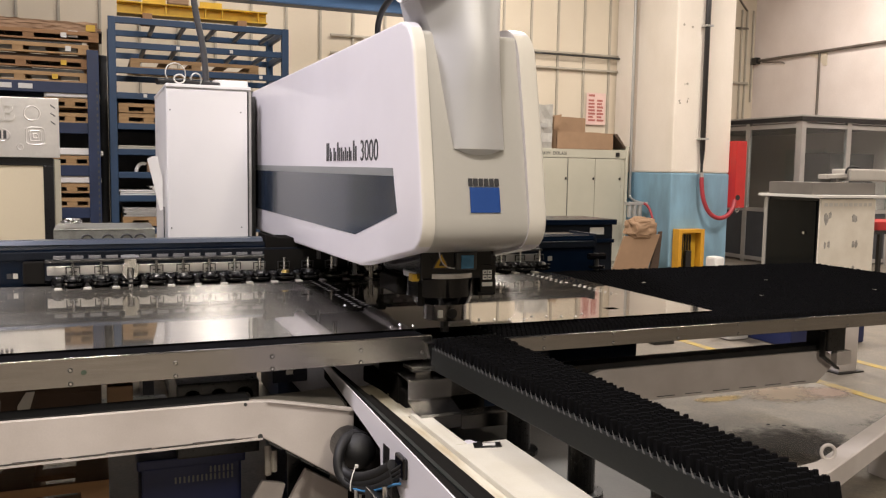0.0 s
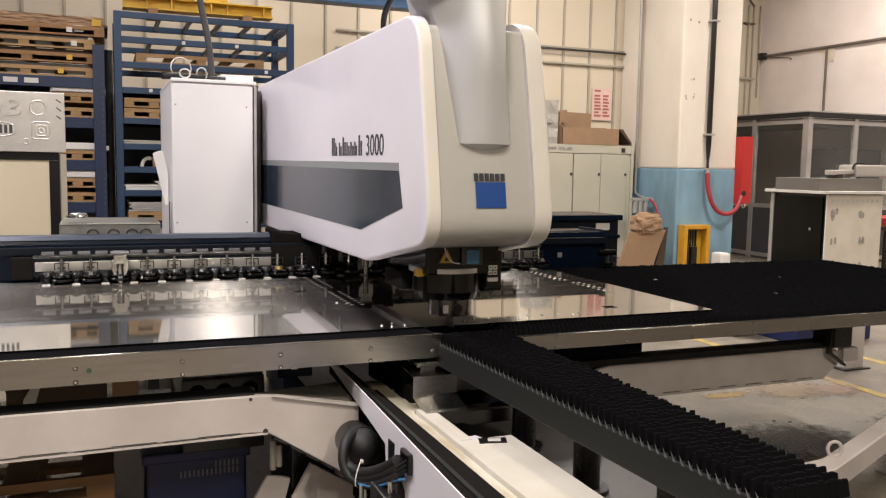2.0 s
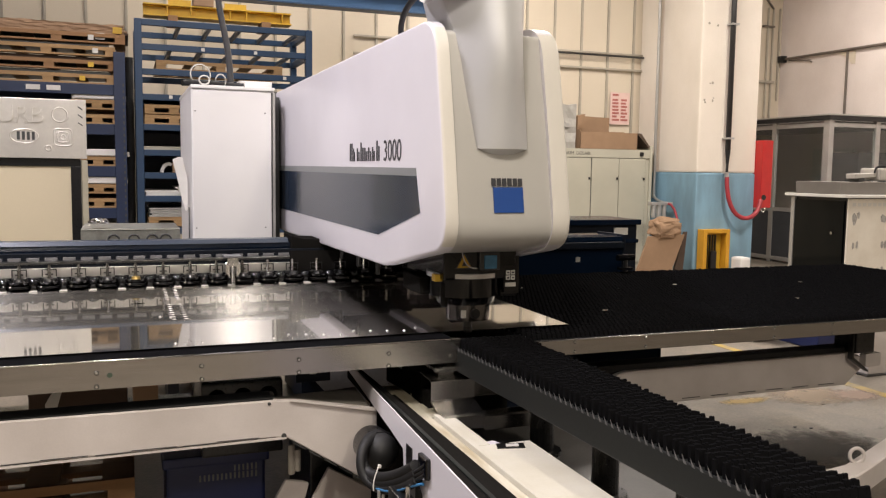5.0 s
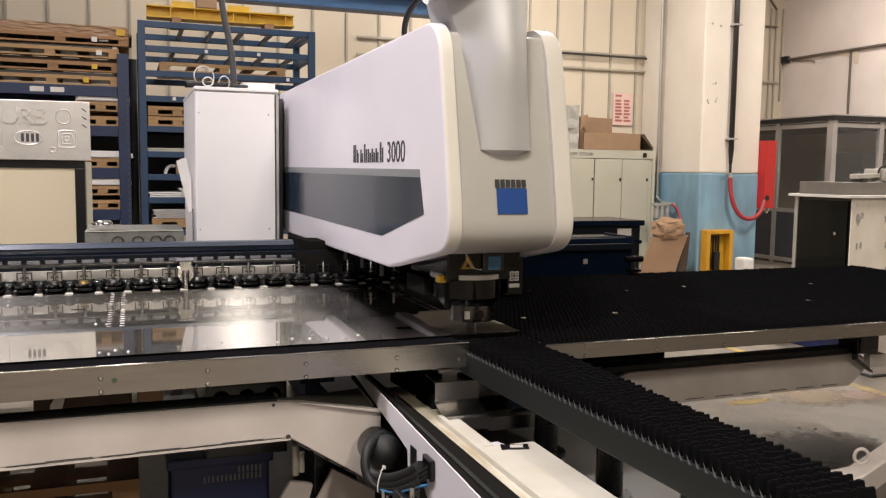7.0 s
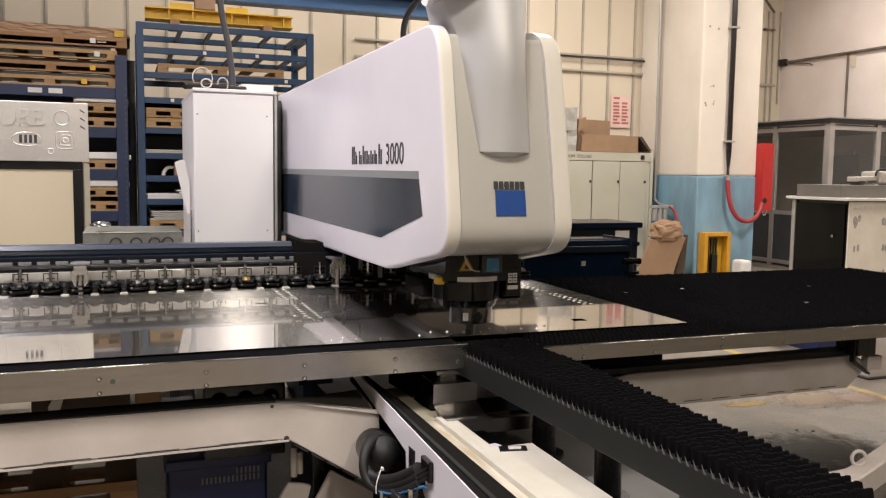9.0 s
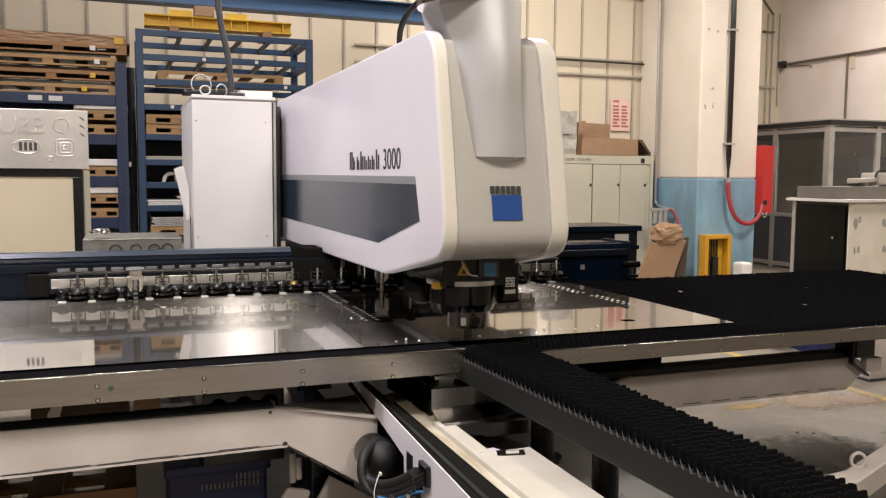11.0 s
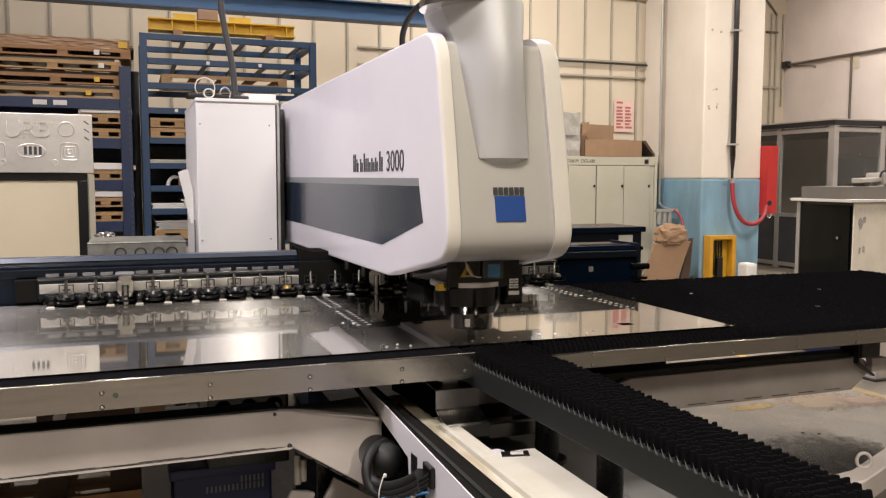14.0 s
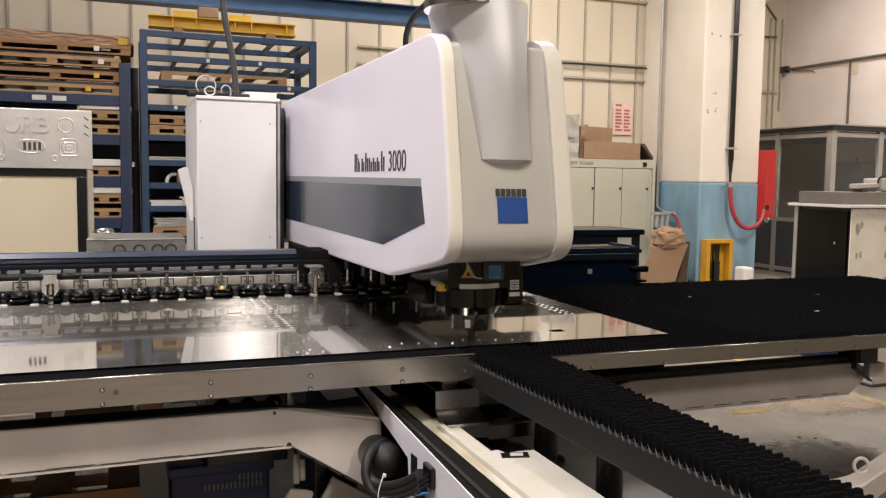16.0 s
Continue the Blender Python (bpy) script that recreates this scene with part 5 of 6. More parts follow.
for x, z, c in ((-1.5, 2.255, PAPER), (-1.48, 1.665, PAPER), (-1.5, 1.375, OFFWHITE)):
    s = thing("sheet_stack", "wrapped stack of pale sheets on a pallet", "sheets", "stacks on pallets", (x, 6.95, z))
    part("stack_body", box(-0.26, 0.27, -0.4, 0.38, 0, 0.05, 0.006), c, s)
    part("stack_wrap", box(-0.24, 0.22, -0.42, -0.40, 0.005, 0.075, 0.01), PAPER, s)
# loads on the light blue rack
load(-0.25, 7.0, 2.602, 1.35, 0.85, 1, WOODLIGHT, "wooden pallet lying on the blue storage rack")
load(-0.75, 6.95, 2.017, 0.6, 0.8, 2, WOODLIGHT, "wooden pallets lying on the blue storage rack", 0.11)
load(-0.72, 6.95, 0.92, 0.62, 0.8, 1, WOODLIGHT, "wooden pallet lying on the blue storage rack", 0.11)
for x, z, w, n, c in ((-0.78, 1.745, 0.6, 2, GREYGREEN), (-0.88, 1.252, 0.34, 3, PAPER), (-0.55, 1.252, 0.36, 5, OFFWHITE), (-0.72, 1.022, 0.58, 5, ALU), (-0.2, 1.502, 0.5, 3, CARD)):
    s = thing("sheet_stack", "stack of pale cut sheets lying on a shelf", "sheets", "stacks on shelves", (x, 6.9, z))
    for i in range(n):
        part("cut_sheet", box(-w / 2 + rngw.uniform(-0.02, 0.02), w / 2 + rngw.uniform(-0.02, 0.02), -0.36, 0.36, i * 0.02, i * 0.02 + 0.016, 0.002), c, s)
carton3 = thing("small_carton", "small brown carton with paper on the shelf", "box", at=(-0.68, 6.7, 1.502))
part("carton_body", box(-0.09, 0.09, -0.1, 0.1, 0, 0.11, 0.004), CARD, carton3)
part("paper_scrap", tube([(-0.2, -0.05, 0.0), (-0.19, -0.05, 0.1), (-0.12, -0.05, 0.1), (-0.1, -0.05, 0.08)], 0.02), PAPER, carton3)
beam_y = thing("yellow_lifting_beam", "yellow painted steel lifting beam on the rack", "lifting beam", at=(-0.24, 6.85, 3.115))
part("bottom_flange", box(-0.80, 0.80, -0.11, 0.11, 0.08, 0.095, 0.002), YELLOW, beam_y)
part("web", box(-0.80, 0.80, -0.012, 0.012, 0.095, 0.20, 0.002), YELLOW, beam_y)
part("top_flange", box(-0.80, 0.80, -0.09, 0.09, 0.20, 0.215, 0.002), YELLOW, beam_y)
for x in (-0.55, -0.3, 0.12, 0.3, 0.7):
    part("stiffener", box(x - 0.006, x + 0.006, -0.085, -0.012, 0.095, 0.20), YELLOW, beam_y)
for x in (-0.42, 0.18):
    part("hook_plate", box(x - 0.12, x + 0.12, -0.06, -0.04, 0.19, 0.275, 0.002), YELLOW, beam_y)
for x in (-0.5, 0.5):
    part("timber", box(x - 0.05, x + 0.05, -0.2, 0.2, 0.0, 0.08, 0.003), WOOD, beam_y)
part("card_pad", box(-0.28, -0.06, -0.1, 0.06, 0.216, 0.33, 0.01), CARD, beam_y, "torn cardboard pad")
crane = thing("crane_beam", "blue painted steel crane beam under the roof", "beam")
part("web", box(-6.9, 3.1, 8.0, 8.03, 3.68, 3.9, 0.003), mat("crane_blue_paint", (0.028, 0.085, 0.19), 0.5, vary=0.15, scale=3), crane)
part("flange", box(-6.9, 3.1, 7.9, 8.13, 3.665, 3.685, 0.003), RACKBLUE, crane)
part("flange", box(-6.9, 3.1, 7.9, 8.13, 3.895, 3.915, 0.003), RACKBLUE, crane)
part("hanger", box(-3.0, -2.9, 8.0, 8.06, 3.9, 6.6, 0.004), RACKBLUE, crane)
part("hanger", box(2.9, 3.0, 8.0, 8.06, 3.9, 6.6, 0.004), RACKBLUE, crane)

# ---- tool cabinet and what stands on it ----
tool = thing("tool_cabinet", "grey green steel tool cabinet with four doors", "cabinet")
part("cabinet_body", box(4.75, 6.95, 8.93, 9.4, 0.0, 1.95, 0.006), GREYGREEN, tool)
part("door_gap", box(4.79, 6.88, 8.921, 8.9295, 0.08, 1.805), SEAM, tool)
part("header", box(4.75, 6.95, 8.905, 8.93, 1.81, 1.95, 0.004), GREYGREEN, tool)
for x in (4.8, 5.325, 5.85, 6.365):
    d = part("cabinet_door", box(x, x + 0.505, 8.905, 8.93, 0.08, 1.80, 0.005), GREYGREEN, tool)
    part("door_lock", box(x + 0.46, x + 0.49, 8.89, 8.905, 1.45, 1.49, 0.003), BLACK, d)
    part("door_handle", rod((x + 0.07, 8.895, 0.74), (x + 0.12, 8.895, 0.70), 0.012, 10), ALU, d)
part("side_post", box(6.95, 7.0, 8.9, 9.4, 0.0, 2.02, 0.004), GREYGREEN, tool)
for word, x in (("TAKIM", 5.29), ("DOLABI", 5.55)):
    letters(word, 0.075, Matrix.Translation((x, 8.903, 1.85)) @ Euler((radians(90), 0, 0)).to_matrix().to_4x4(), INK, tool, "lettering", 0.98)
part("header_lock", box(6.75, 6.82, 8.89, 8.905, 1.84, 1.91, 0.004), BLACK, tool)
sack = thing("paper_sack", "white crumpled paper sack standing on the cabinet", "sack", at=(5.33, 9.1, 1.95))
bm = box(-0.22, 0.22, -0.16, 0.16, 0, 0.70)
bmesh.ops.subdivide_edges(bm, edges=list(bm.edges), cuts=5, use_grid_fill=True)
for v in bm.verts:
    k = noise.noise(v.co * 6)
    v.co += Vector((k * 0.03, k * 0.03, k * 0.03 if v.co.z > 0.1 else 0))
part("sack_body", bm, mat("film_wrapped_grey", (0.44, 0.42, 0.38), 0.35, vary=0.25, scale=9), sack)
part("sack_print", box(-0.16, 0.1, -0.185, -0.18, 0.33, 0.40), ALU, sack)
obox = thing("open_carton", "open brown cardboard carton with folded flaps", "box", at=(6.17, 9.1, 1.95))
part("carton_front", box(-0.56, 0.52, -0.2, -0.188, 0, 0.27, 0.002), CARD, obox)
part("carton_back", box(-0.56, 0.52, 0.19, 0.2, 0, 0.3, 0.002), CARD, obox)
part("carton_end", box(-0.56, -0.548, -0.2, 0.2, 0, 0.3, 0.002), CARD, obox)
part("carton_end", box(0.51, 0.522, -0.2, 0.2, 0, 0.27, 0.002), CARD, obox)
part("carton_floor", box(-0.55, 0.51, -0.19, 0.19, 0, 0.02), CARDDARK, obox)
part("back_flap", prism([(-0.5, 0.29), (0.2, 0.29), (0.2, 0.53), (-0.48, 0.55)], "y", 0.17, 0.18, 0.0), CARD, obox)
part("side_flap", prism([(-0.56, 0.30), (-0.44, 0.45), (-0.42, 0.56), (-0.55, 0.52)], "y", -0.1, 0.1), CARD, obox)
part("end_flap", prism([(0.52, 0.27), (0.76, 0.03), (0.78, 0.05), (0.60, 0.27)], "y", -0.19, 0.19), CARDDARK, obox)

notice = thing("wall_notice", "faded pink notice sheet fixed to the wall", "notice")
part("notice_sheet", box(6.5, 6.88, 9.462, 9.468, 2.39, 2.93), PINK, notice)
part("notice_header", box(6.54, 6.66, 9.459, 9.462, 2.87, 2.905), PRINTRED, notice)
rngn = random.Random(2)
for j in range(7):
    for i in range(2):
        x = 6.54 + i * 0.17
        part("print_bar", box(x, x + rngn.uniform(0.09, 0.14), 9.459, 9.462, 2.45 + j * 0.056, 2.485 + j * 0.056), PRINTRED, notice)

# ---- column with its fittings ----
column = structure("column", box(7.21, 8.36, 8.0, 9.03, 1.59, ZC, 0.03), PLASTER, "cream plastered square column with blue lower half", "column")
part("blue_base", box(7.205, 8.365, 7.995, 9.03, 0.0, 1.59, 0.03), SKYBLUE, column, "light blue painted lower half")
pier = structure("wall_pier", box(7.10, 8.3, 9.04, 9.49, 1.59, ZC, 0.01), PLASTER, "cream plastered wall pier behind the column", "wall")
part("blue_base", box(7.095, 8.3, 9.035, 9.49, 0.0, 1.59, 0.01), SKYBLUE, pier, "light blue painted lower half")
rngc = random.Random(9)
for k in range(9):
    x, z = rngc.uniform(7.28, 7.52), rngc.choice((2.75, 2.72, 3.0, 3.9, 2.71)) + rngc.uniform(-0.02, 0.02)
    part("chip", rod((x, 7.999, z), (x, 7.992, z), rngc.uniform(0.009, 0.022), 7), RIB, column, "chipped plaster spot")
pipe = thing("air_pipe", "dark vertical air pipe with red hose", "pipe", at=(-0.09, 0, 0))
part("pipe_run", rod((7.83, 7.93, 1.95), (7.83, 7.93, 6.6), 0.042, 20), mat("dark_pipe_paint", (0.03, 0.027, 0.027), 0.4, vary=0.2), pipe, smooth=True)
part("pipe_taper", rod((7.83, 7.93, 1.74), (7.83, 7.93, 1.95), 0.024, 20, r2=0.042), RUBBER, pipe)
part("pipe_clamp", box(7.76, 7.90, 7.87, 8.0, 2.12, 2.15, 0.004), ALU, pipe)
part("pipe_clamp", box(7.76, 7.90, 7.87, 8.0, 3.9, 3.93, 0.004), ALU, pipe)
part("valve", rod((7.83, 7.93, 1.5), (7.83, 7.93, 1.6), 0.034, 14), ALU, pipe)
part("valve_neck", rod((7.83, 7.93, 1.6), (7.83, 7.93, 1.74), 0.022, 14), DARKMETAL, pipe)
part("valve_lever", box(7.70, 7.83, 7.9, 7.92, 1.58, 1.60, 0.003), ALU, pipe)
part("hose", tube([(7.83, 7.92, 1.52), (7.82, 7.9, 1.3), (7.87, 7.86, 1.02), (8.05, 7.82, 0.85), (8.28, 7.8, 0.87), (8.42, 7.82, 1.02), (8.47, 7.86, 1.16)], 0.035), REDHOSE, pipe, "sagging red hose", smooth=True)
hosebox = thing("hose_cabinet", "red enamelled fire hose cabinet on the column", "hose cabinet")
part("cabinet_shell", box(8.36, 8.57, 7.84, 8.4, 1.03, 2.12, 0.01), RED, hosebox)
part("hose_port", rod((8.42, 7.845, 1.2), (8.42, 7.835, 1.2), 0.045, 20), BLACK, hosebox)
part("hook", tube([(8.36, 7.84, 1.04), (8.36, 7.8, 0.95), (8.42, 7.8, 0.93), (8.46, 7.84, 1.04)], 0.01), CHROME, hosebox)
niche = thing("yellow_floor_box", "yellow metal box housing with dark slot on floor", "box")
for x0, x1, z0, z1 in ((7.27, 7.34, 0.0, 0.69), (7.71, 7.78, 0.0, 0.69), (7.34, 7.71, 0.63, 0.69)):
    part("box_wall", box(x0, x1, 7.83, 7.99, z0, z1, 0.006), AMBER, niche)
part("box_back", box(7.34, 7.71, 7.97, 7.99, 0.0, 0.63), YELLOW, niche)
for x in (7.43, 7.48, 7.53, 7.58):
    part("dark_bar", box(x, x + 0.018, 7.94, 7.97, 0.05, 0.60), BLACK, niche)
part("latch", box(7.47, 7.58, 7.89, 7.94, 0.0, 0.34, 0.006), BLACK, niche)
tub = thing("white_tub", "small white plastic tub on the floor", "tub", at=(7.90, 7.7, 0))
part("tub_body", box(-0.10, 0.10, -0.12, 0.12, 0, 0.26, 0.04), PAPER, tub)
airset = thing("air_service_unit", "small silver air regulator with pipe on the wall", "regulator")
part("riser", rod((7.12, 9.0, 1.15), (7.10, 9.0, 6.6), 0.026, 14), ALU, airset)
for i in range(3):
    part("regulator_bowl", rod((6.78 + i * 0.1, 8.5, 0.85), (6.78 + i * 0.1, 8.5, 1.08), 0.038, 14), ALU, airset)
part("manifold", box(6.7, 7.12, 8.46, 8.54, 1.05, 1.1, 0.006), ALU, airset)
part("riser_elbow", tube([(7.12, 9.0, 1.2), (7.12, 8.95, 1.1), (7.10, 8.7, 1.08), (7.07, 8.5, 1.08)], 0.022), ALU, airset)
part("red_line", tube([(7.02, 8.45, 1.08), (7.1, 8.4, 1.05), (7.12, 8.3, 0.8), (7.1, 8.2, 0.5), (7.08, 8.1, 0.2)], 0.02), REDHOSE, airset)
cardsheet = thing("leaning_carton", "flattened brown carton leaning with crumpled packing paper", "cardboard")
bm = prism([(6.02, 0.0), (6.66, 0.0), (6.90, 0.62), (6.24, 0.60)], "y", 7.82, 7.86, 0.003, segments=1)
part("carton_sheet", bm, CARD, cardsheet)
part("carton_sheet", prism([(6.75, 0.0), (6.92, 0.0), (6.98, 0.66), (6.93, 0.66)], "y", 7.87, 7.91), CARDDARK, cardsheet)
bm = bmesh.new()
bmesh.ops.create_icosphere(bm, subdivisions=4, radius=1)
for v in bm.verts:
    k = 1 + 0.3 * noise.noise(v.co * 2.3) + 0.12 * noise.noise(v.co * 7)
    v.co = Vector((6.56 + math.copysign(abs(v.co.x) ** 0.6, v.co.x) * 0.27 * k, 7.86 + v.co.y * 0.1 * k, 0.72 + math.copysign(abs(v.co.z) ** 0.7, v.co.z) * 0.16 * k))
part("packing_paper", bm, CARD, cardsheet)

# ---- office cabin ----
office = thing("office_cabin", "aluminium framed glazed office cabin with grey lower panels", "cabin")
OX, OY, OH = 9.7, 7.82, 2.44
for x0, x1, y0, y1 in ((OX - 0.1, X1 - 0.01, OY - 0.1, OY + 0.12), (OX - 0.1, OX + 0.12, OY + 0.12, Y2 - 0.01)):
    part("roof_edge", box(x0, x1, y0, y1, OH + 0.05, OH + 0.12, 0.004), BLACK, office, "dark cabin roof edge")
    part("roof_trim", box(x0 - 0.03, x1, y0 - 0.03, y1, OH + 0.12, OH + 0.145, 0.004), ALU, office)
for y in (OY + 0.05, 9.06, 10.3, 11.9):
    part("post", box(OX - 0.03, OX + 0.03, y - 0.05, y + 0.05, 0, OH + 0.05, 0.004), ALU, office)
for x in (10.75, 11.8):
    part("post", box(x - 0.05, x + 0.05, OY - 0.03, OY + 0.03, 0, OH + 0.05, 0.004), ALU, office)
part("corner_post", box(OX - 0.05, OX + 0.05, OY - 0.05, OY + 0.05, 0, OH + 0.05, 0.004), ALU, office)
for z in (0.04, 0.92, OH - 0.06):
    part("transom", box(OX - 0.025, OX + 0.025, OY, Y2, z, z + 0.07, 0.004), ALU, office)
    part("transom", box(OX, X1, OY - 0.025, OY + 0.025, z, z + 0.07, 0.004), ALU, office)
for y0, y1 in ((OY + 0.1, 9.01), (9.11, 10.25), (10.35, 11.85)):
    part("lower_panel", box(OX - 0.012, OX + 0.012, y0, y1, 0.11, 0.92), GREYBOARD, office, "dark grey lower panel")
    p = part("pane", box(OX - 0.004, OX + 0.004, y0, y1, 0.99, OH - 0.06), PANE, office, "clear glass pane")
    p.visible_shadow = False
for x0, x1 in ((9.75, 10.7), (10.8, 11.75), (11.85, 12.4)):
    part("lower_panel", box(x0, x1, OY - 0.012, OY + 0.012, 0.11, 0.92), GREYBOARD, office, "dark grey lower panel")
    p = part("pane", box(x0, x1, OY - 0.004, OY + 0.004, 0.99, OH - 0.06), PANE, office, "clear glass pane")
    p.visible_shadow = False
# unseen ceiling, added to keep lamp light out of the cabin
part("unseen_inner_ceiling", box(OX + 0.04, X1 - 0.02, OY + 0.04, Y2 - 0.02, OH, OH + 0.04), CEILING, office)
part("inner_cupboard", box(11.2, 12.3, 8.6, 9.2, 0.0, 2.0, 0.01), GREYBOARD, office)
part("inner_board", box(11.9, 11.95, 9.4, 10.4, 1.3, 2.1, 0.004), OFFWHITE, office)
PIPEDARK = mat("grimy_pipe_paint", (0.16, 0.13, 0.105), 0.5, vary=0.3, scale=6, fine=60)
part("conduit_run", rod((12.355, 6.0, 4.07), (12.355, 11.98, 4.10), 0.028, 12), PIPEDARK, wall_side, "grimy wall pipe")
part("conduit_drop", rod((12.36, 10.1, 2.6), (12.36, 10.1, 4.07), 0.024, 12), PIPEDARK, wall_side, "grimy wall pipe")
part("pipe_bracket", prism([(10.42, 4.06), (9.93, 4.06), (9.93, 3.80), (10.02, 3.80), (10.10, 3.94)], "x", 12.38, 12.398), WALLCREAM, wall_side, "cream plate behind the pipe")
part("junction_box", box(12.28, 12.398, 11.80, 11.98, 4.03, 4.17, 0.006), DARKMETAL, wall_side)
part("thin_wire", tube([(12.37, 11.7, 4.06), (12.37, 11.3, 4.0), (12.37, 11.1, 4.02), (12.37, 11.05, 3.95)], 0.012), PIPEDARK, wall_side)
for x, z in ((12.12, 2.6), (11.98, 2.6), (12.30, 3.2)):
    part("riser_pipe", rod((x, 11.96, z), (x, 11.96, 5.2), 0.022, 10), RIB, wall_side)
part("riser_offset", rod((12.12, 11.96, 5.18), (11.8, 11.96, 5.5), 0.022, 10), PIPEDARK, wall_side)
part("wall_ledge", box(11.6, 12.2, 11.93, 11.998, 3.58, 3.63, 0.004), RIB, wall_side)
part("cable_tray", box(11.85, 12.15, 11.93, 11.998, 4.78, 4.82, 0.004), PIPEDARK, wall_side)

# ---- work cart in the aisle ----
CARTCREAM = mat("worn_cream_panel_paint", (0.74, 0.69, 0.60), 0.45, vary=0.12, scale=5, fine=140, second=(0.62, 0.56, 0.47), amount=0.6)
MARK = mat("rubbed_grey_mark", (0.28, 0.26, 0.24), 0.6, vary=0.3, scale=30, second=(0.5, 0.48, 0.44), amount=0.9)
cart = thing("work_cart", "black and white steel work cart with grey top", "cart")
part("cart_body", box(6.72, 7.6, 4.52, 5.38, 0.05, 1.31, 0.006), BLACK, cart)
part("front_panel", box(6.705, 7.6, 4.495, 4.52, 0.05, 1.30, 0.004), CARTCREAM, cart, "scratched white front panel")
part("side_panel", box(6.70, 6.72, 4.56, 5.34, 0.1, 1.27, 0.004), GLOSSBLACK, cart, "glossy black side panel")
part("side_edge", box(6.69, 6.72, 5.34, 5.40, 0.05, 1.30, 0.004), ALU, cart)
part("cart_top", box(6.62, 7.75, 4.45, 5.44, 1.31, 1.345, 0.005), OFFWHITE, cart)
part("knob", rod((6.70, 4.72, 0.88), (6.68, 4.72, 0.88), 0.018, 12), CHROME, cart)
for i in range(4):
    part("wheel", rod((6.76 + (i % 2) * 0.75, 4.6 + (i // 2) * 0.7, 0.05), (6.80 + (i % 2) * 0.75, 4.6 + (i // 2) * 0.7, 0.05), 0.05, 16), BLACK, cart)
rngm = random.Random(12)
for x, z, w, h in ((6.80, 1.06, 0.05, 0.15), (6.86, 1.1, 0.03, 0.1), (7.26, 1.06, 0.06, 0.11), (6.80, 0.74, 0.025, 0.09), (6.86, 0.75, 0.025, 0.1), (7.26, 0.75, 0.03, 0.09), (7.31, 0.75, 0.03, 0.1), (6.83, 0.46, 0.03, 0.06), (7.28, 0.46, 0.03, 0.06)):
    pts = [(x + w * math.cos(a) * rngm.uniform(0.5, 1), z + h * 0.55 * math.sin(a) * rngm.uniform(0.6, 1)) for a in [i * math.pi / 5 for i in range(10)]]
    part("rub_mark", prism(pts, "y", 4.491, 4.494), MARK, cart, "dark rubbed mark")
for i in range(10):
    part("rub_mark", box(6.76 + i * 0.08, 6.81 + i * 0.08, 4.491, 4.494, 1.21, 1.25), OFFWHITE, cart, "faint printed mark")
press = thing("bench_press_arm", "grey folding arm device lying on the cart", "device", at=(0, 0, 1.345))
part("grey_bed", box(6.66, 7.7, 4.6, 5.3, 0.0, 0.15, 0.006), mat("warm_grey_metal", (0.15, 0.135, 0.12), 0.5, vary=0.1), press)
part("arm", prism([(7.0, 0.19), (7.35, 0.21), (7.35, 0.26), (7.0, 0.25)], "y", 4.7, 4.85, 0.01, segments=2), WARMGREY, press)
part("arm_foot", box(7.05, 7.15, 4.7, 4.85, 0.15, 0.2, 0.004), DARKMETAL, press)
part("housing", box(7.33, 8.2, 4.65, 4.95, 0.17, 0.32, 0.02), WARMGREY, press)
part("lead", tube([(7.3, 4.7, 0.26), (7.3, 4.7, 0.34), (7.36, 4.7, 0.36), (7.5, 4.7, 0.34)], 0.012), RUBBER, press)
part("clip", box(7.08, 7.2, 4.64, 4.7, 0.14, 0.16, 0.004), CHROME, press)
redcart = thing("red_trolley", "red and black steel trolley behind the cart", "trolley")
part("trolley_top", box(7.9, 9.0, 5.0, 5.6, 0.85, 0.98, 0.01), RED, redcart)
part("trolley_rail", box(7.85, 9.0, 4.95, 5.0, 0.82, 0.87, 0.006), BLACK, redcart)
for x in (7.95, 8.9):
    part("trolley_leg", box(x, x + 0.05, 5.02, 5.07, 0, 0.85), BLACK, redcart)
    part("trolley_leg", box(x, x + 0.05, 5.5, 5.55, 0, 0.85), BLACK, redcart)

# ---- on the floor beyond the table ----
drum = thing("white_canister", "white plastic canister on the floor", "canister", at=(4.35, 3.25, 0))
part("canister_body", box(-0.13, 0.13, -0.1, 0.1, 0, 0.3, 0.05), PAPER, drum)
bluebox = thing("blue_floor_bin", "blue plastic bin standing on the floor", "bin", at=(4.95, 3.0, 0))
part("bin_body", box(-0.42, 0.5, -0.3, 0.3, 0, 0.3, 0.02), CRATEBLUE, bluebox)
part("bin_rim", box(-0.45, 0.53, -0.33, 0.33, 0.27, 0.31, 0.01), CRATEBLUE, bluebox)
tap = thing("floor_valve", "small dark metal valve fitting on the floor", "valve", at=(3.55, 3.3, 0))
part("valve_plate", box(-0.12, 0.1, -0.08, 0.08, 0, 0.03, 0.005), DARKMETAL, tap)
part("valve_stem", rod((0.12, 0, 0), (0.12, 0, 0.09), 0.03, 12), YELLOW, tap)
for k, (x, y) in enumerate(((2.62, 0.95), (2.7, 0.9), (2.45, 0.75), (3.2, 1.3))):
    d = thing("metal_scrap", "small dark metal scrap lying on the concrete", "scrap", "scraps on the floor", (x, y, 0))
    part("scrap_chip", box(-0.011, 0.011, -0.005, 0.005, 0, 0.006, 0.0015), SEAM, d)
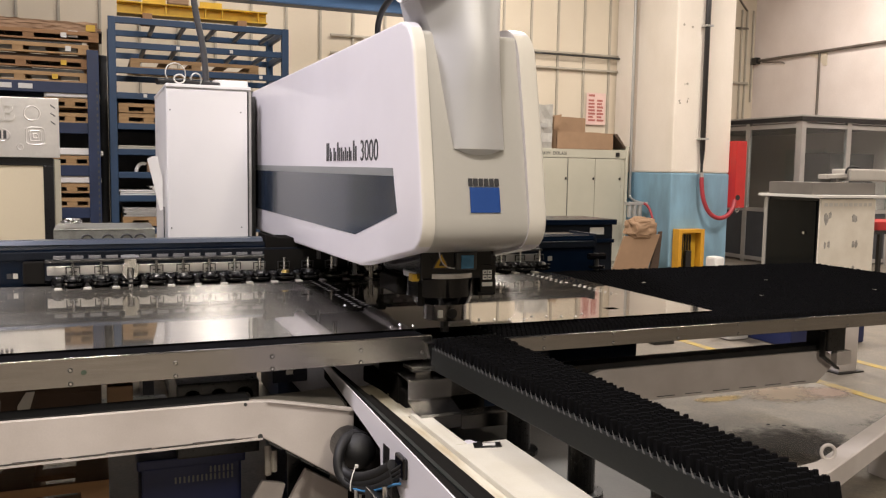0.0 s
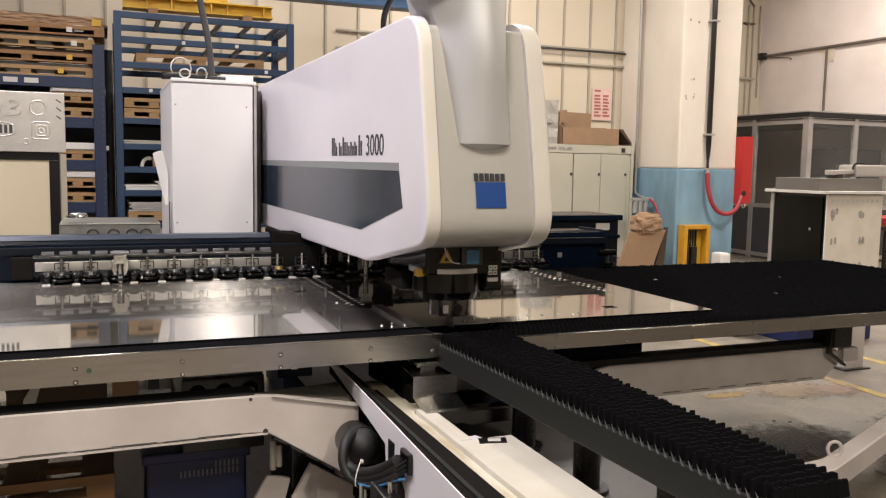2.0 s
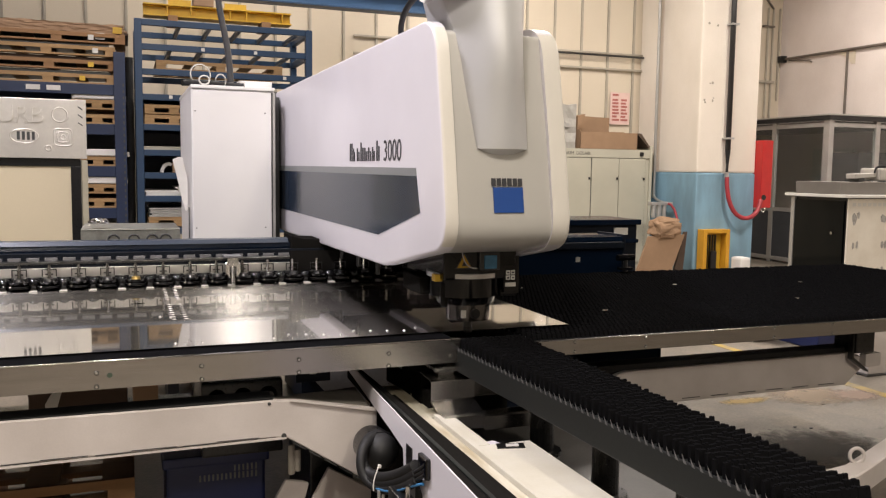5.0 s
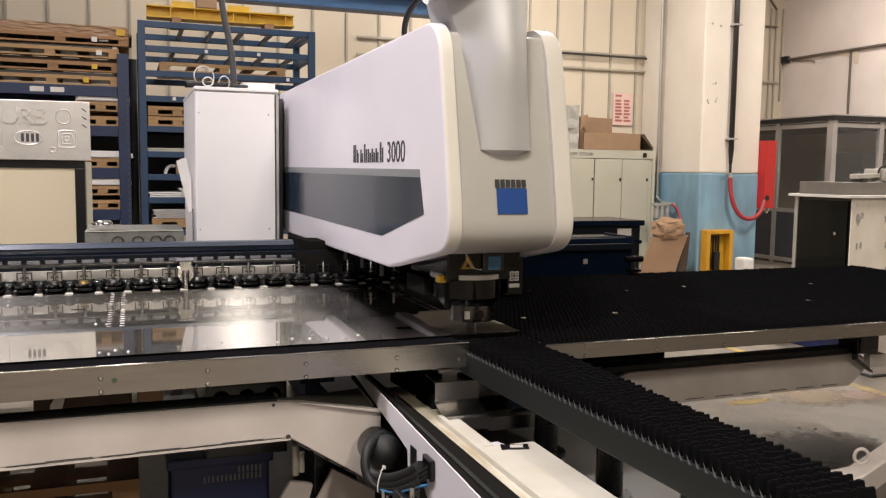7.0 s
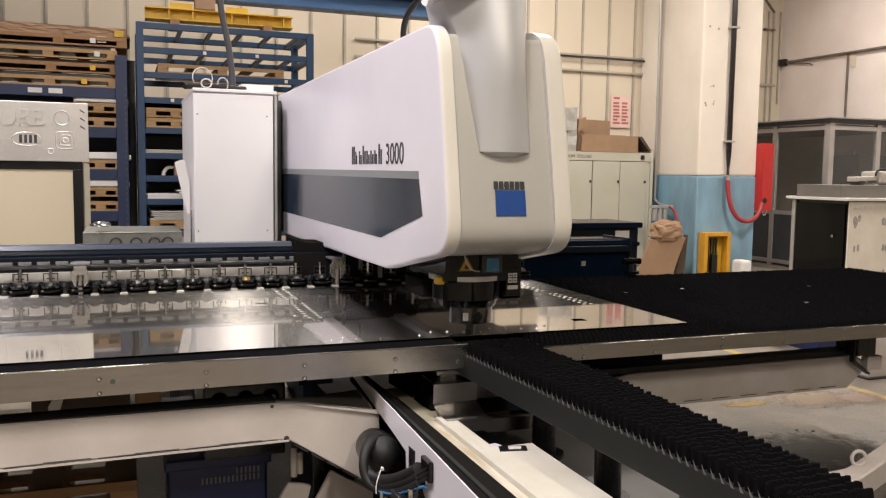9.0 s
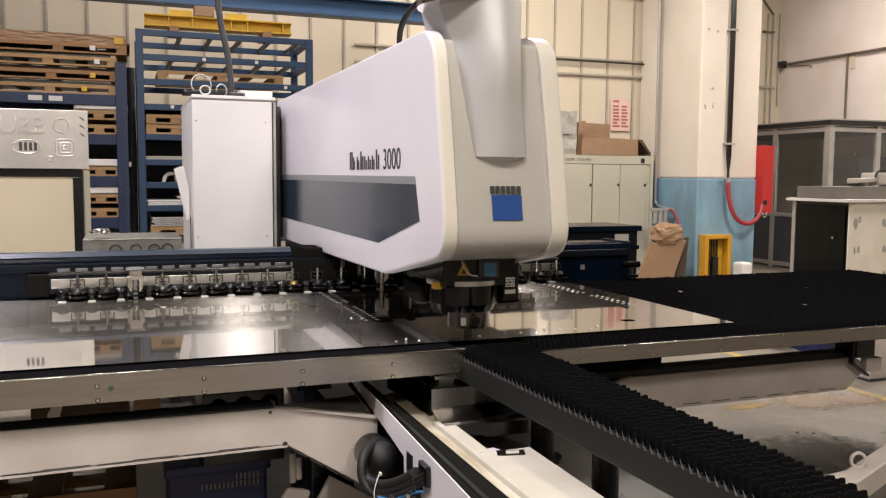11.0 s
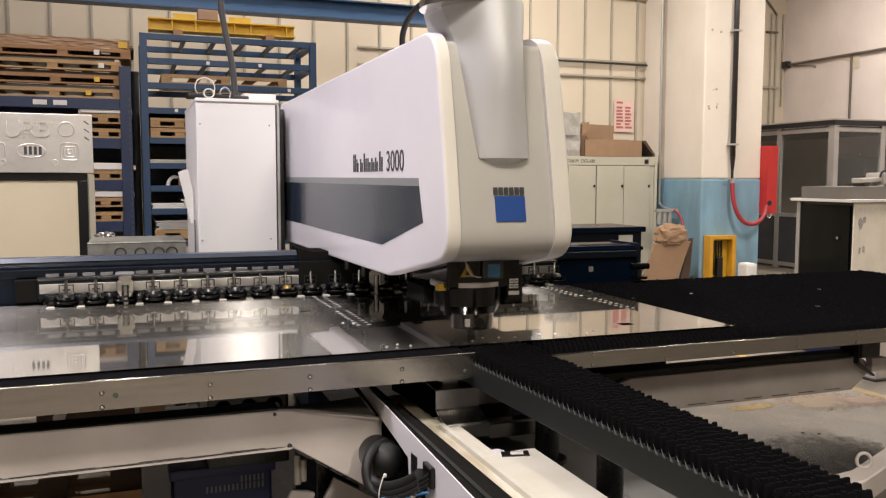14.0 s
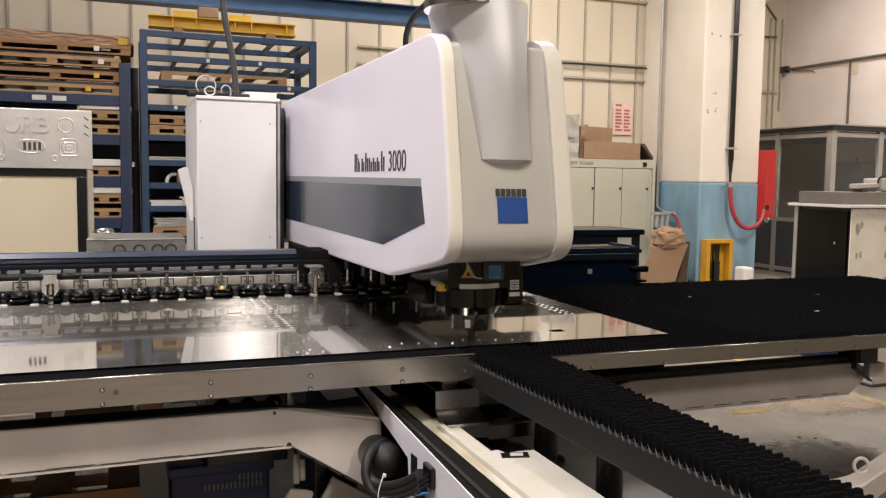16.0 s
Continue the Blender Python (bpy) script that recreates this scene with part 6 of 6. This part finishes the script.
# the two dark patches paint the table's shade on the floor; the rest are stains
STAINS_AND_SHADE = [("ochre_stain", 2.74, 1.54, 0.34, 0.10, (0.40, 0.28, 0.10)), ("cement_stain", 3.30, 1.50, 0.50, 0.34, (0.34, 0.26, 0.18)), ("pink_stain", 3.62, 1.42, 0.34, 0.22, (0.40, 0.29, 0.23)), ("painted_shade", 2.3, 0.6, 0.9, 0.5, (0.085, 0.075, 0.062)), ("painted_shade", 3.6, 0.5, 0.8, 0.5, (0.09, 0.08, 0.068))]
for k, (kind, x, y, rx, ry, color) in enumerate(STAINS_AND_SHADE):
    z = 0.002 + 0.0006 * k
    part("floor_stain_or_shade", prism([(x + rx * math.cos(a), y + ry * math.sin(a)) for a in [2 * math.pi * i / 28 for i in range(28)]], "z", 0.001, z), stain_or_shade(kind, color, x, y, rx, ry), floor, "ragged floor patch of stains and painted shade")

post = thing("floor_post", "short beige steel post on the concrete floor", "post", at=(4.27, 1.9, 0))
part("post_tube", box(-0.09, 0.1, -0.07, 0.07, 0.01, 0.62, 0.006), FRAMEWHITE, post)
part("post_plate", box(-0.13, 0.15, -0.1, 0.1, 0.0, 0.012, 0.002), DARKMETAL, post)


# ---- movement ----
def motions():
    slide = [(0, -0.168), (0.6, -0.168), (0.8, -0.235), (1, -0.243), (1.5, -0.222), (4, -0.224), (6.6, -0.224), (6.8, -0.275), (12.3, -0.274), (12.4, -0.325), (12.5, -0.333), (13, -0.329), (16, -0.329)]
    reach = [(0, 1.308), (0.1, 1.428), (0.2, 1.49), (0.3, 1.53), (0.5, 1.57), (0.6, 1.57), (0.8, 1.50), (1, 1.493), (1.5, 1.507), (1.6, 1.50), (1.7, 1.42), (1.8, 1.30), (2, 1.232), (2.5, 1.127), (3, 1.124), (3.5, 1.014), (4, 0.905), (4.6, 0.62), (5.4, 0.24), (6.0, 0.105), (6.5, 0.094), (6.6, 0.10), (6.8, 0.152), (7.2, 0.152), (7.3, 0.18), (7.4, 0.32), (7.5, 0.474), (7.7, 0.73), (8, 0.735), (8.15, 0.74), (8.3, 0.845), (8.5, 0.851), (9, 0.944), (10.2, 1.06), (11, 1.2), (11.5, 1.327), (11.6, 1.41), (11.7, 1.50), (11.8, 1.56), (12, 1.566), (12.3, 1.566), (12.4, 1.52), (12.5, 1.513), (12.85, 1.513), (13, 1.425), (13.15, 1.26), (13.3, 1.236), (13.6, 1.236), (13.8, 1.14), (14, 1.131), (14.5, 1.020), (15, 1.0), (15.5, 0.909), (16, 0.80)]

    def at(rows, t):
        return float(np.interp(t, [r[0] for r in rows], [r[1] for r in rows]))

    times = sorted({r[0] for r in slide} | {r[0] for r in reach})
    walk(table, [(t, pose(0, at(slide, t) + 0.169, 0)) for t in times])
    walk(carriage, [(t, pose(at(reach, t), at(slide, t) + 0.169, 0)) for t in times])
    walk(work_sheet, [(t, pose(at(reach, t), at(slide, t) + 0.147, SZ)) for t in times])


motions()
